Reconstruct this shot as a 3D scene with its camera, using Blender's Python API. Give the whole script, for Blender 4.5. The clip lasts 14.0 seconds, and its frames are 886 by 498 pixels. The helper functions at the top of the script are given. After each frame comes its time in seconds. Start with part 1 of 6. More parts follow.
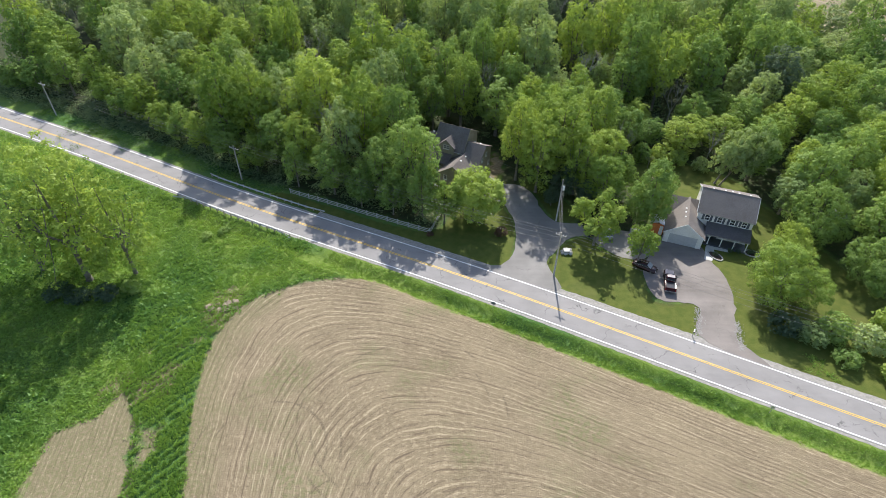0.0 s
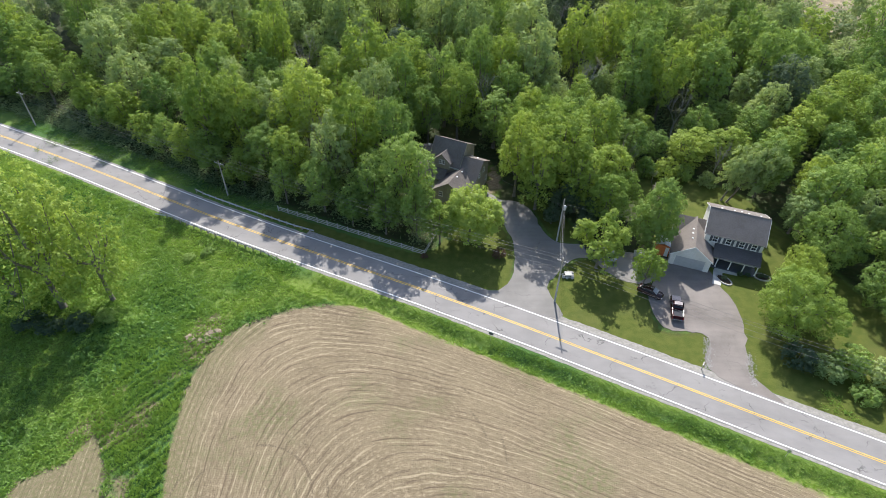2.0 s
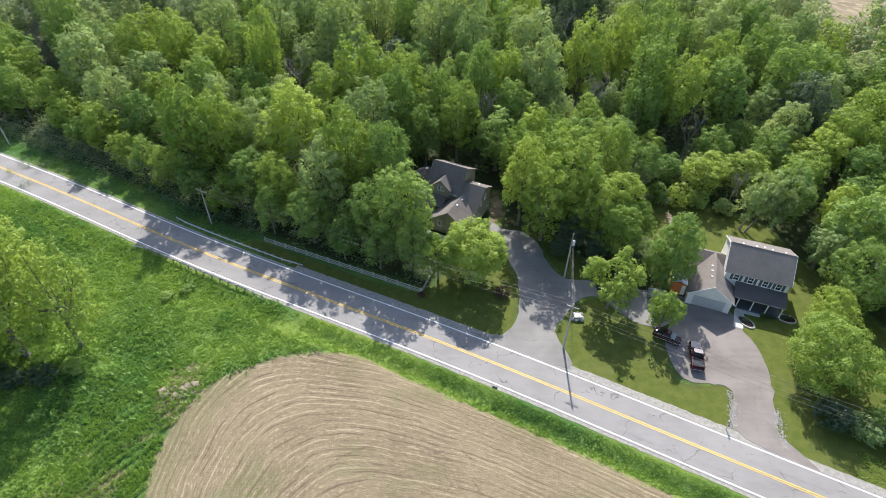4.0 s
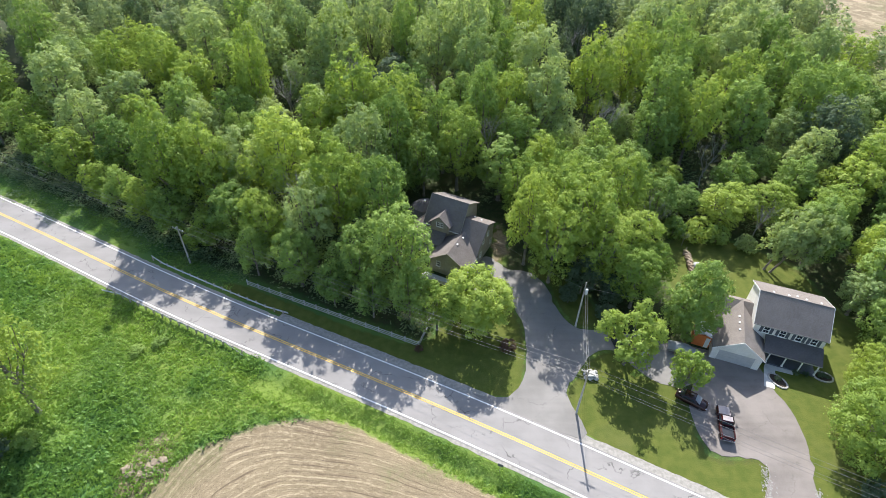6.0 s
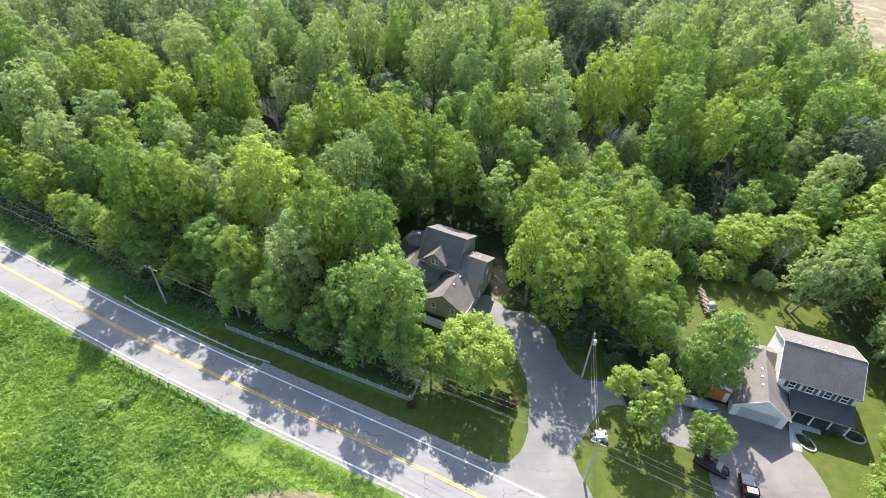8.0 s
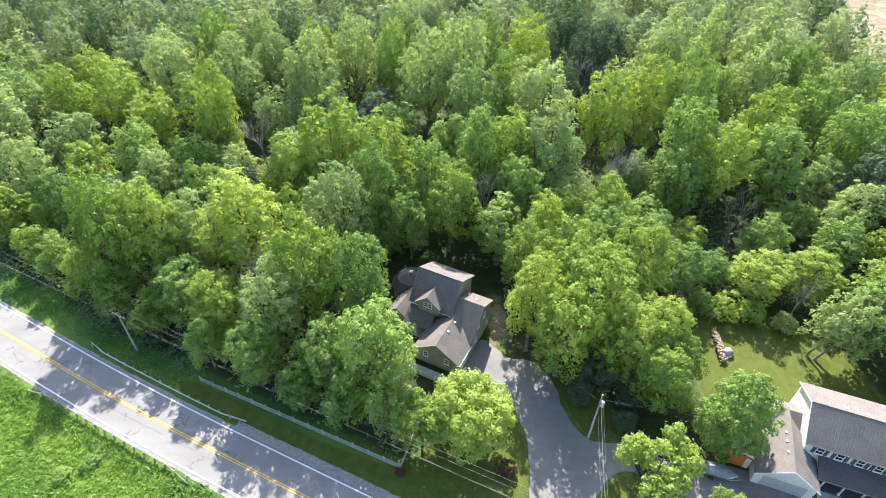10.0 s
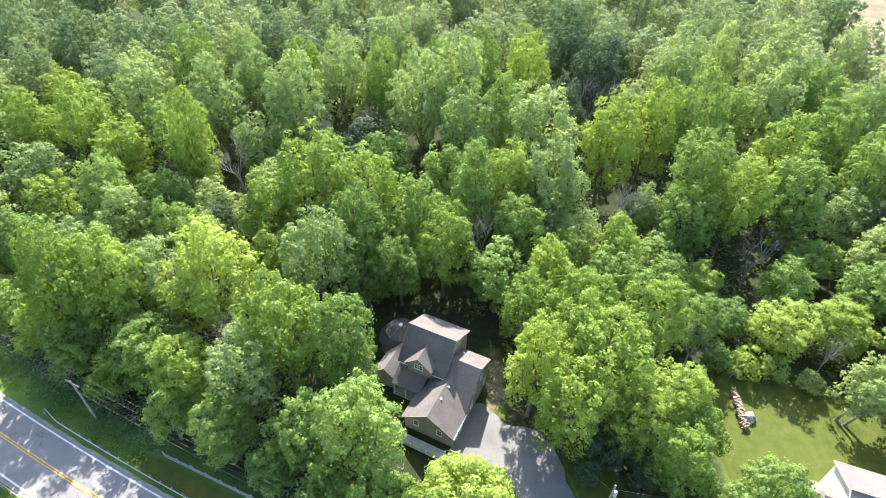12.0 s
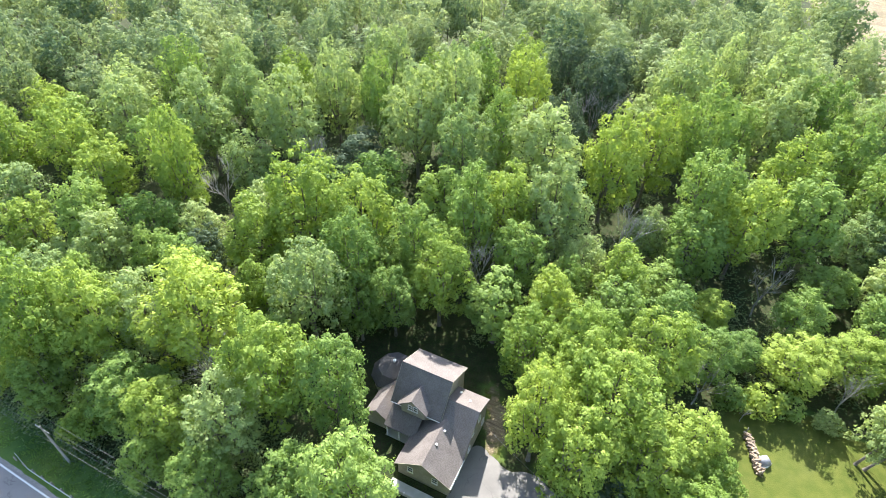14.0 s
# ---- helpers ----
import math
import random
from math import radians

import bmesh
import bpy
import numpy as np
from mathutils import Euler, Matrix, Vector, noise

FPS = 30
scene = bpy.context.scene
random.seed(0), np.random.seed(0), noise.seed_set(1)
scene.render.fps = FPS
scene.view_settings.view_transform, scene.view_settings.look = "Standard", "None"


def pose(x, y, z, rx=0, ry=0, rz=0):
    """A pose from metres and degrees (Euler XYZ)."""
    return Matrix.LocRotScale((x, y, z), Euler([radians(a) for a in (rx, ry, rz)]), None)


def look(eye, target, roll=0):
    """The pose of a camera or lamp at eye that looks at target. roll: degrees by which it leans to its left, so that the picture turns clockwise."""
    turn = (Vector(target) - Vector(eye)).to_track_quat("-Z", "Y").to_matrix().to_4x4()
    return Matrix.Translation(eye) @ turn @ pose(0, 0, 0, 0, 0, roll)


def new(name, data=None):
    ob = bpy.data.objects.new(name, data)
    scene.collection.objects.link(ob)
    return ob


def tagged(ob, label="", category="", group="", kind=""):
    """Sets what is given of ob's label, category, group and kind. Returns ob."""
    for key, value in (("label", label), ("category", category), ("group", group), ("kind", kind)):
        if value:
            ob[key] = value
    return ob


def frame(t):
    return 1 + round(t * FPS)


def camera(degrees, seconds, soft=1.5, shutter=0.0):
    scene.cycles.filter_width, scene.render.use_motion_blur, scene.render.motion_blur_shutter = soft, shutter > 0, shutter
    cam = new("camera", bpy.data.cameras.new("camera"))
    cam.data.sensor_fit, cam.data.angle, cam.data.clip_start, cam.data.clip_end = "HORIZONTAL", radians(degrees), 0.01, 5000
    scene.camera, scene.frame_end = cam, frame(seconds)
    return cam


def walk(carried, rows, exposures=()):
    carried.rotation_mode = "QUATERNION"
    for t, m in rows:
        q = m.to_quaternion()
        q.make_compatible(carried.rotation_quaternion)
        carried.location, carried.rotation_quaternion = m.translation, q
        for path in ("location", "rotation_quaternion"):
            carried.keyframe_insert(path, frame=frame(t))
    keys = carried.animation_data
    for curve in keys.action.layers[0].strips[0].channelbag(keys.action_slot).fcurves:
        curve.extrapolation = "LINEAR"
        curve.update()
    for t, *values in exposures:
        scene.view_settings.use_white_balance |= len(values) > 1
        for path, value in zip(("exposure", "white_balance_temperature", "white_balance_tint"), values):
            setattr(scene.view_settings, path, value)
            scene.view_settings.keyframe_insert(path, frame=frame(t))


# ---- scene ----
cam = camera(77.4, 14.0, soft=0.65)
EXPO = [(0, 0.69), (3, 0.74), (7, 1.17), (10, 1.53), (14, 1.74)]
PATH = [
    (0, (1.8, 0.793, 68.936), (1.784, 2.559, 67.462), 0.7),
    (0.5, (1.834, 2.267, 68.96), (1.824, 4.03, 67.482), 0.9),
    (1, (1.907, 3.895, 69.001), (1.901, 5.658, 67.523), 1.0),
    (1.5, (1.975, 5.752, 69.102), (1.969, 7.514, 67.623), 0.9),
    (2, (2.016, 7.991, 69.207), (2.013, 9.749, 67.725), 1.0),
    (2.5, (1.984, 10.412, 69.253), (1.985, 12.169, 67.768), 1.1),
    (3, (1.909, 12.896, 69.274), (1.912, 14.652, 67.789), 1.2),
    (5.5, (1.611, 27.507, 69.362), (1.617, 29.264, 67.877), 1.2),
    (6, (1.705, 30.424, 69.322), (1.711, 32.182, 67.839), 1.2),
    (6.5, (1.809, 33.183, 69.331), (1.815, 34.94, 67.846), 1.2),
    (7, (1.983, 35.728, 69.401), (1.988, 37.485, 67.918), 1.2),
    (9.5, (3.068, 48.264, 70.178), (3.076, 50.015, 68.688), 1.1),
    (10, (3.3, 50.91, 70.26), (3.307, 52.663, 68.77), 1.1),
    (10.5, (3.457, 53.806, 70.357), (3.467, 55.557, 68.865), 1.1),
    (11, (3.557, 56.866, 70.528), (3.572, 58.615, 69.034), 1.2),
    (11.5, (3.67, 60.008, 70.766), (3.688, 61.755, 69.271), 1.3),
    (12, (3.812, 62.942, 71.001), (3.834, 64.688, 69.505), 1.3),
    (12.5, (3.985, 65.492, 71.141), (4.008, 67.238, 69.643), 1.3),
    (13, (4.161, 67.381, 71.246), (4.183, 69.127, 69.749), 1.3),
    (13.5, (4.245, 68.671, 71.332), (4.267, 70.419, 69.837), 1.3),
    (14, (4.224, 69.538, 71.441), (4.25, 71.285, 69.946), 1.4),
]
walk(cam, [(t, look(eye, target, roll)) for t, eye, target, roll in PATH],
     exposures=EXPO)

# ---------------- light ----------------
world = bpy.data.worlds.new("sky")
scene.world = world
world.use_nodes = True
wn = world.node_tree
sky = wn.nodes.new("ShaderNodeTexSky")
sky.sky_type = "NISHITA"
sky.sun_disc = False
sky.sun_elevation, sky.sun_rotation = radians(41), radians(2.3)
sky.air_density, sky.dust_density = 1.0, 1.5
wn.links.new(sky.outputs[0], wn.nodes["Background"].inputs[0])
wn.nodes["Background"].inputs[1].default_value = 0.138
sun_data = bpy.data.lights.new("sun", "SUN")
sun_data.energy, sun_data.angle, sun_data.color = 4.5, radians(0.55), (1.0, 0.965, 0.91)
sun = new("sun", sun_data)
sun.matrix_world = look((4, 100, 87), (0, 0, 0))

# ---------------- plan ----------------
O = np.array((0.0, 77.85))
U, V = np.array((0.8998, -0.4364)), np.array((0.4364, 0.8998))
BEND_S = [-320, -137, -97, -46, -15, 8, 41, 62, 110, 320]
BEND_C = [1.0, -0.2, 0.2, -1.15, -0.3, 0.35, -0.2, -0.6, -0.8, -1.0]


def bend(s):
    """Sideways drift of the road's middle, smoothed."""
    return sum(np.interp(np.asarray(s, float) + k, BEND_S, BEND_C) for k in (-14, -7, 0, 7, 14)) / 5


def on_road(s, v):
    """Place from the length along the road and the distance to the left of its middle."""
    p = O + U * s + V * (v + float(bend(s)))
    return float(p[0]), float(p[1])


def road_sv(x, y):
    x, y = np.asarray(x, float), np.asarray(y, float)
    s = (x - O[0]) * U[0] + (y - O[1]) * U[1]
    return s, (x - O[0]) * V[0] + (y - O[1]) * V[1] - bend(s)


def bump_fn(x, a, b, soft):
    """1 between a and b, fading to 0 over soft metres."""
    t = np.clip(np.minimum(x - a, b - x) / soft + 0.5, 0, 1)
    return t * t * (3 - 2 * t)


def gz(x, y):
    """Height of the ground."""
    x, y = np.asarray(x, float), np.asarray(y, float)
    s, v = road_sv(x, y)
    off = np.clip((np.abs(v) - 6) / 8, 0, 1)
    z = 0.02 * off * (np.sin(x * 0.21 + 1.3) * np.cos(y * 0.17) + 0.6 * np.sin(x * 0.53 + y * 0.41))
    z = z - 0.5 * bump_fn(v, -8.5, -6.3, 1.6) * bump_fn(s, -22, 200, 10)
    z = z - 1.0 * bump_fn(v, -26, -6.2, 4.0) * bump_fn(s, -66, -34, 10)
    z = z - 1.0 * bump_fn(v, 6.6, 22, 3.0) * bump_fn(s, -62, -46, 6)
    return z


def smooth_poly(pts, closed=True, n=6):
    """Catmull-Rom through the points."""
    P, out = [np.array(p, float) for p in pts], []
    m = len(P)
    for i in range(m if closed else m - 1):
        if closed:
            a, b, c, d = P[(i - 1) % m], P[i], P[(i + 1) % m], P[(i + 2) % m]
        else:
            a, b, c, d = P[max(i - 1, 0)], P[i], P[i + 1], P[min(i + 2, m - 1)]
        for k in range(n):
            t = k / n
            out.append(0.5 * (2 * b + (c - a) * t + (2 * a - 5 * b + 4 * c - d) * t * t + (3 * b - a - 3 * c + d) * t ** 3))
    return out


def signed(px, py, poly):
    """Signed distance to a closed outline, positive inside."""
    px, py = np.asarray(px, float).ravel(), np.asarray(py, float).ravel()
    best, inside = np.full(px.shape, 1e9), np.zeros(px.shape, bool)
    for i in range(len(poly)):
        (ax, ay), (bx, by) = poly[i - 1], poly[i]
        ex, ey = bx - ax, by - ay
        t = np.clip(((px - ax) * ex + (py - ay) * ey) / (ex * ex + ey * ey + 1e-9), 0, 1)
        best = np.minimum(best, (px - ax - t * ex) ** 2 + (py - ay - t * ey) ** 2)
        cross = ((ay > py) != (by > py)) & (px < (bx - ax) * (py - ay) / (by - ay + 1e-12) + ax)
        inside ^= cross
    return np.where(inside, 1, -1) * np.sqrt(best)


FIELD = smooth_poly([(-22, -40), (-28.5, 20), (-31, 34), (-33.3, 42), (-35, 50), (-35.8, 58.5), (-33.6, 66.5), (-29, 70.8), (-22, 73.9),
                     (-15.5, 74.6), (-9.4, 73.5), on_road(0, -8.6), on_road(20, -8.6), on_road(45, -8.6), on_road(75, -8.6), on_road(140, -8.6), (150, -40)])
FIELD_B = smooth_poly([(-50, -10), (-53, 20), (-52, 33), (-51.8, 42), (-47.6, 44.5), (-46, 49), (-42.9, 46.2), (-40.2, 40), (-38.4, 33), (-36, 20), (-33, -10)])
DRIVE_A = smooth_poly([on_road(5.5, 4.2), (12.0, 78.9), (14.9, 83.6), (15.5, 92.5), (13.6, 99.0), (9.2, 100.6), (5.6, 101.9), (6.5, 104.0), (8.2, 107.6), (9.8, 110.6), (12.2, 109.4),
                       (14.2, 107.0), (17.8, 106.4), (20.6, 103.0), (21.8, 97.5), (24.2, 93.0), (28.5, 92.2), (34.5, 91.0), (40.5, 89.5), (44.5, 88.5),
                       (44.6, 85.5), (38.2, 81.2), (33.2, 83.4), (29.6, 88.0), (26.2, 87.2), (22.8, 83.2), (20.8, 79.6), on_road(22.0, 4.2)], n=4)
DRIVE_B = smooth_poly([on_road(49.0, 4.0), (43.6, 63.4), (45.9, 68.5), (43.5, 69.8), (39.6, 70.4), (38.3, 73.0), (38.6, 78.5), (41.5, 83.5), (44.0, 88.0),
                       (47.0, 88.8), (51.5, 86.0), (52.2, 81.8), (53.4, 76.0), (52.4, 70.0), (50.6, 64.6), (49.9, 60.6), on_road(57.0, 4.0)], n=4)
LAWN_A = smooth_poly([(20.4, 78.2), (22.8, 82.6), (26.5, 86.8), (30.0, 87.4), (33.5, 83.0), (38.2, 80.4), (38.4, 70), (46, 69.5), (43.5, 63), on_road(46.5, 4.9), on_road(24.0, 4.9)], n=3)
LAWN_B = smooth_poly([(49.4, 85), (50.6, 80), (52.0, 75.5), (51.0, 69), (49.0, 62), on_road(58.5, 5.0), on_road(85, 5.0), (84, 60), (78, 75), (74, 90), (70, 100), (69, 108), (62, 115), (52, 119),
                      (45, 113), (43.5, 103), (43.5, 96), (46, 89)], n=3)
LAWN_C = smooth_poly([on_road(-40, 4.8), on_road(-40, 7.6), on_road(-8, 8.2), (4, 97), (12, 100), (15.2, 92), (14.6, 84), on_road(7, 4.8)], n=3)
LAWN_E = smooth_poly([(18.5, 106.5), (21.2, 103), (22.4, 97.5), (24.6, 93.4), (28.5, 93.2), (28, 99), (25, 105), (21, 110)], n=3)
LAWN_D = smooth_poly([(12.2, 109.5), (13.6, 109.2), (14.2, 115), (13.4, 120), (11.8, 119.5)], n=3)


def patches(x, y):
    """Slow change of the meadow's plants: wild spread, with a few stands of lush weeds (below 0) and of short bright grass (above 0)."""
    x, y = np.ravel(x), np.ravel(y)
    out = 0.6 * np.array([noise.noise((a * 0.055, b * 0.055, 2.0)) + 0.6 * noise.noise((a * 0.16, b * 0.16, 5.0)) for a, b in zip(x, y)])
    for cx, cy, wide, deep, amount in ((-59, 87, 7, 11, 0.42), (-45.5, 75, 5, 9, -0.42), (-47.5, 62, 7, 6, -0.32), (-37, 79, 4.5, 4.5, -0.12)):
        out = out + amount * np.exp(-((x - cx) / wide) ** 2 - ((y - cy) / deep) ** 2)
    return out


YARD_L = [(-9, 112), (-6, 126), (4, 127), (15, 125), (16, 118), (14, 110), (16, 102), (2, 98), (-6, 104)]


# ---------------- mesh helpers ----------------
def part(name, bm, material, parent=None, label=""):
    """Links a bmesh as one mesh object under a thing or a part."""
    me = bpy.data.meshes.new(name)
    bm.to_mesh(me)
    bm.free()
    me.materials.append(material)
    ob = new(name, me)
    if parent:
        ob.parent = parent
    if label:
        ob["label"] = label
    return ob


def same_part(name, other, parent, m=None):
    """A part on the mesh of another one."""
    ob = new(name, other.data)
    ob.parent = parent
    if m is not None:
        ob.matrix_basis = m
    return ob


def thing(name, m, label, category, group="", kind=""):
    ob = new(name)
    ob.empty_display_size = 0.3
    ob.matrix_basis = m
    return tagged(ob, label, category, group, kind)


def add_box(bm, x0, y0, z0, x1, y1, z1, bevel=0.0):
    vs = [bm.verts.new(c) for c in ((x0, y0, z0), (x1, y0, z0), (x1, y1, z0), (x0, y1, z0), (x0, y0, z1), (x1, y0, z1), (x1, y1, z1), (x0, y1, z1))]
    fs = [bm.faces.new([vs[i] for i in f]) for f in ((3, 2, 1, 0), (4, 5, 6, 7), (0, 1, 5, 4), (1, 2, 6, 5), (2, 3, 7, 6), (3, 0, 4, 7))]
    if bevel:
        bmesh.ops.bevel(bm, geom=list({e for f in fs for e in f.edges}), offset=bevel, segments=2, affect="EDGES", profile=0.6)
    return bm


def box(x0, y0, z0, x1, y1, z1, bevel=0.0):
    return add_box(bmesh.new(), x0, y0, z0, x1, y1, z1, bevel)


def prism(pts, off, bm=None):
    """A flat outline in space, thickened by the vector off."""
    bm = bm or bmesh.new()
    a = [bm.verts.new(p) for p in pts]
    b = [bm.verts.new(Vector(p) + Vector(off)) for p in pts]
    bm.faces.new(a[::-1])
    bm.faces.new(b)
    for i in range(len(a)):
        bm.faces.new((a[i - 1], a[i], b[i], b[i - 1]))
    bmesh.ops.recalc_face_normals(bm, faces=bm.faces)
    return bm


def tube(path, radii, sides=8, bm=None, cap=True):
    """A tapered tube along points."""
    bm = bm or bmesh.new()
    path = [Vector(p) for p in path]
    rings = []
    for i, p in enumerate(path):
        d = (path[min(i + 1, len(path) - 1)] - path[max(i - 1, 0)]).normalized()
        a = d.orthogonal().normalized() if abs(d.z) < 0.99 else Vector((1, 0, 0))
        b = d.cross(a).normalized()
        a = b.cross(d)
        r = radii[i] if isinstance(radii, (list, tuple)) else radii
        rings.append([bm.verts.new(p + (a * math.cos(2 * math.pi * k / sides) + b * math.sin(2 * math.pi * k / sides)) * r) for k in range(sides)])
    for r0, r1 in zip(rings, rings[1:]):
        for k in range(sides):
            bm.faces.new((r0[k - 1], r0[k], r1[k], r1[k - 1])).smooth = True
    if cap:
        bm.faces.new(rings[0])
        bm.faces.new(rings[-1][::-1])
    return bm


def arrays_mesh(name, verts, faces, material, attrs=()):
    """A mesh from arrays of triangles or quads, with float values at its points."""
    me = bpy.data.meshes.new(name)
    verts, faces = np.asarray(verts, np.float32), np.asarray(faces, np.int32)
    n, k = faces.shape
    me.vertices.add(len(verts))
    me.vertices.foreach_set("co", verts.ravel())
    me.loops.add(n * k)
    me.loops.foreach_set("vertex_index", faces.ravel())
    me.polygons.add(n)
    me.polygons.foreach_set("loop_start", np.arange(n, dtype=np.int32) * k)
    me.update(calc_edges=True)
    for key, val in attrs:
        me.attributes.new(key, "FLOAT", "POINT").data.foreach_set("value", np.asarray(val, np.float32))
    if material:
        me.materials.append(material)
    return me


# ---------------- materials ----------------
class Nodes:
    """A short hand for material nodes."""

    def __init__(self, name):
        self.mat = bpy.data.materials.new(name)
        self.mat.use_nodes = True
        self.t = self.mat.node_tree
        self.bsdf = self.t.nodes["Principled BSDF"]
        self.out = self.t.nodes["Material Output"]
        self.pos = self.t.nodes.new("ShaderNodeNewGeometry").outputs["Position"]

    def link(self, a, b):
        self.t.links.new(a, b)

    def put(self, sock, val):
        if hasattr(val, "is_linked"):
            self.link(val, sock)
        else:
            sock.default_value = val

    def math(self, op, a, b=0.0, clamp=False):
        n = self.t.nodes.new("ShaderNodeMath")
        n.operation, n.use_clamp = op, clamp
        self.put(n.inputs[0], a)
        self.put(n.inputs[1], b)
        return n.outputs[0]

    def noise(self, scale, detail=4.0, rough=0.55, vec=None, stretch=None):
        n = self.t.nodes.new("ShaderNodeTexNoise")
        n.inputs["Scale"].default_value, n.inputs["Detail"].default_value, n.inputs["Roughness"].default_value = scale, detail, rough
        v = vec or self.pos
        if stretch:
            m = self.t.nodes.new("ShaderNodeMapping")
            m.inputs["Rotation"].default_value, m.inputs["Scale"].default_value = (0, 0, radians(stretch[0])), (stretch[1], stretch[2], 1)
            self.link(v, m.inputs[0])
            v = m.outputs[0]
        self.link(v, n.inputs["Vector"])
        return n.outputs[0]

    def ramp(self, fac, *stops):
        n = self.t.nodes.new("ShaderNodeValToRGB")
        el = n.color_ramp.elements
        while len(el) < len(stops):
            el.new(0.5)
        for e, (p, c) in zip(el, stops):
            e.position, e.color = p, (*c, 1) if len(c) == 3 else c
        self.put(n.inputs[0], fac)
        return n.outputs[0]

    def step(self, x, a, b):
        """0 below a, 1 above b."""
        n = self.t.nodes.new("ShaderNodeMapRange")
        n.interpolation_type = "SMOOTHSTEP"
        self.put(n.inputs[0], x)
        n.inputs[1].default_value, n.inputs[2].default_value = a, b
        return n.outputs[0]

    def mix(self, fac, a, b, how="MIX"):
        n = self.t.nodes.new("ShaderNodeMix")
        n.data_type, n.blend_type = "RGBA", how
        self.put(n.inputs[0], fac)
        self.put(n.inputs[6], a if hasattr(a, "is_linked") else (*a, 1))
        self.put(n.inputs[7], b if hasattr(b, "is_linked") else (*b, 1))
        return n.outputs[2]

    def attr(self, name):
        n = self.t.nodes.new("ShaderNodeAttribute")
        n.attribute_name = name
        return n.outputs["Fac"]

    def grey(self, v):
        return self.ramp(v, (0.0, (0, 0, 0)), (1.0, (1, 1, 1)))

    def bump(self, height, strength=0.4, dist=0.05):
        n = self.t.nodes.new("ShaderNodeBump")
        n.inputs["Strength"].default_value, n.inputs["Distance"].default_value = strength, dist
        self.link(height, n.inputs["Height"])
        self.link(n.outputs[0], self.bsdf.inputs["Normal"])

    def done(self, colour, rough=0.8, metal=0.0, spec=None):
        self.put(self.bsdf.inputs["Base Color"], colour if hasattr(colour, "is_linked") else (*colour, 1))
        self.put(self.bsdf.inputs["Roughness"], rough)
        self.bsdf.inputs["Metallic"].default_value = metal
        if spec is not None:
            self.bsdf.inputs["Specular IOR Level"].default_value = spec
        return self.mat


def plain(name, c1, c2, scale=3.0, rough=0.6, metal=0.0, bump=0.1, fine=30.0, vary=0.0):
    """A surface of two tones at two scales, with fine relief."""
    n = Nodes(name)
    a, b = n.noise(scale, 5), n.noise(fine, 3)
    f = n.math("ADD", n.math("MULTIPLY", n.step(a, 0.3, 0.7), 0.7), n.math("MULTIPLY", b, 0.3), True)
    col = n.mix(f, c1, c2)
    if vary:
        info = n.t.nodes.new("ShaderNodeObjectInfo")
        col = n.mix(n.math("MULTIPLY", info.outputs["Random"], vary), col, tuple(c * 0.45 for c in c1))
    if bump:
        n.bump(b, bump, 0.02)
    return n.done(col, rough, metal)


def leaf_material(name, young, old, object_random=True, glow=0.42):
    """Leaves that let light through, varied from tree to tree and from leaf to leaf."""
    n = Nodes(name)
    geo = n.t.nodes.new("ShaderNodeNewGeometry")
    isl = geo.outputs["Random Per Island"]
    if object_random:
        tree = n.t.nodes.new("ShaderNodeObjectInfo").outputs["Random"]
    else:
        tree = n.attr("tint")
    big = n.noise(0.22, 2)
    f = n.math("ADD", n.math("MULTIPLY", tree, 0.55), n.math("ADD", n.math("MULTIPLY", isl, 0.2), n.math("MULTIPLY", n.math("SUBTRACT", big, 0.5), 0.6)), True)
    col = n.mix(f, old, young)
    n.t.nodes.remove(n.bsdf)
    d, tr, gl = (n.t.nodes.new("ShaderNodeBsdf" + k) for k in ("Diffuse", "Translucent", "Glossy"))
    n.link(col, d.inputs[0])
    warm = n.mix(1.0, col, (1.2, 1.15, 0.8), "MULTIPLY")
    n.link(warm, tr.inputs[0])
    gl.inputs["Roughness"].default_value = 0.5
    gl.inputs[0].default_value = (0.8, 0.85, 0.8, 1)
    m1, m2 = n.t.nodes.new("ShaderNodeMixShader"), n.t.nodes.new("ShaderNodeMixShader")
    m1.inputs[0].default_value, m2.inputs[0].default_value = glow, 0.012
    n.link(d.outputs[0], m1.inputs[1])
    n.link(tr.outputs[0], m1.inputs[2])
    n.link(m1.outputs[0], m2.inputs[1])
    n.link(gl.outputs[0], m2.inputs[2])
    n.link(m2.outputs[0], n.out.inputs[0])
    return n.mat


LEAF = [leaf_material("leaf_yellow_green", (0.45, 0.54, 0.115), (0.178, 0.278, 0.058)),
        leaf_material("leaf_mid_green", (0.352, 0.468, 0.125), (0.132, 0.228, 0.06)),
        leaf_material("leaf_pale_green", (0.445, 0.525, 0.215), (0.205, 0.298, 0.113)),
        leaf_material("leaf_dark_green", (0.14, 0.19, 0.112), (0.072, 0.116, 0.07)),
        leaf_material("leaf_reddish_brown", (0.17, 0.10, 0.07), (0.09, 0.06, 0.045))]
# Leaves of the far wood, with haze put into the colour as extra pale blue
LEAF_HAZY_WOODS = leaf_material("leaf_woods_with_haze", (0.49, 0.565, 0.27), (0.115, 0.185, 0.098), object_random=False)
GRASS = leaf_material("grass_blades", (0.305, 0.44, 0.08), (0.125, 0.25, 0.066), object_random=False, glow=0.45)
BARK = plain("bark", (0.10, 0.085, 0.065), (0.22, 0.20, 0.17), 2.0, 0.9, 0, 0.5, 14)
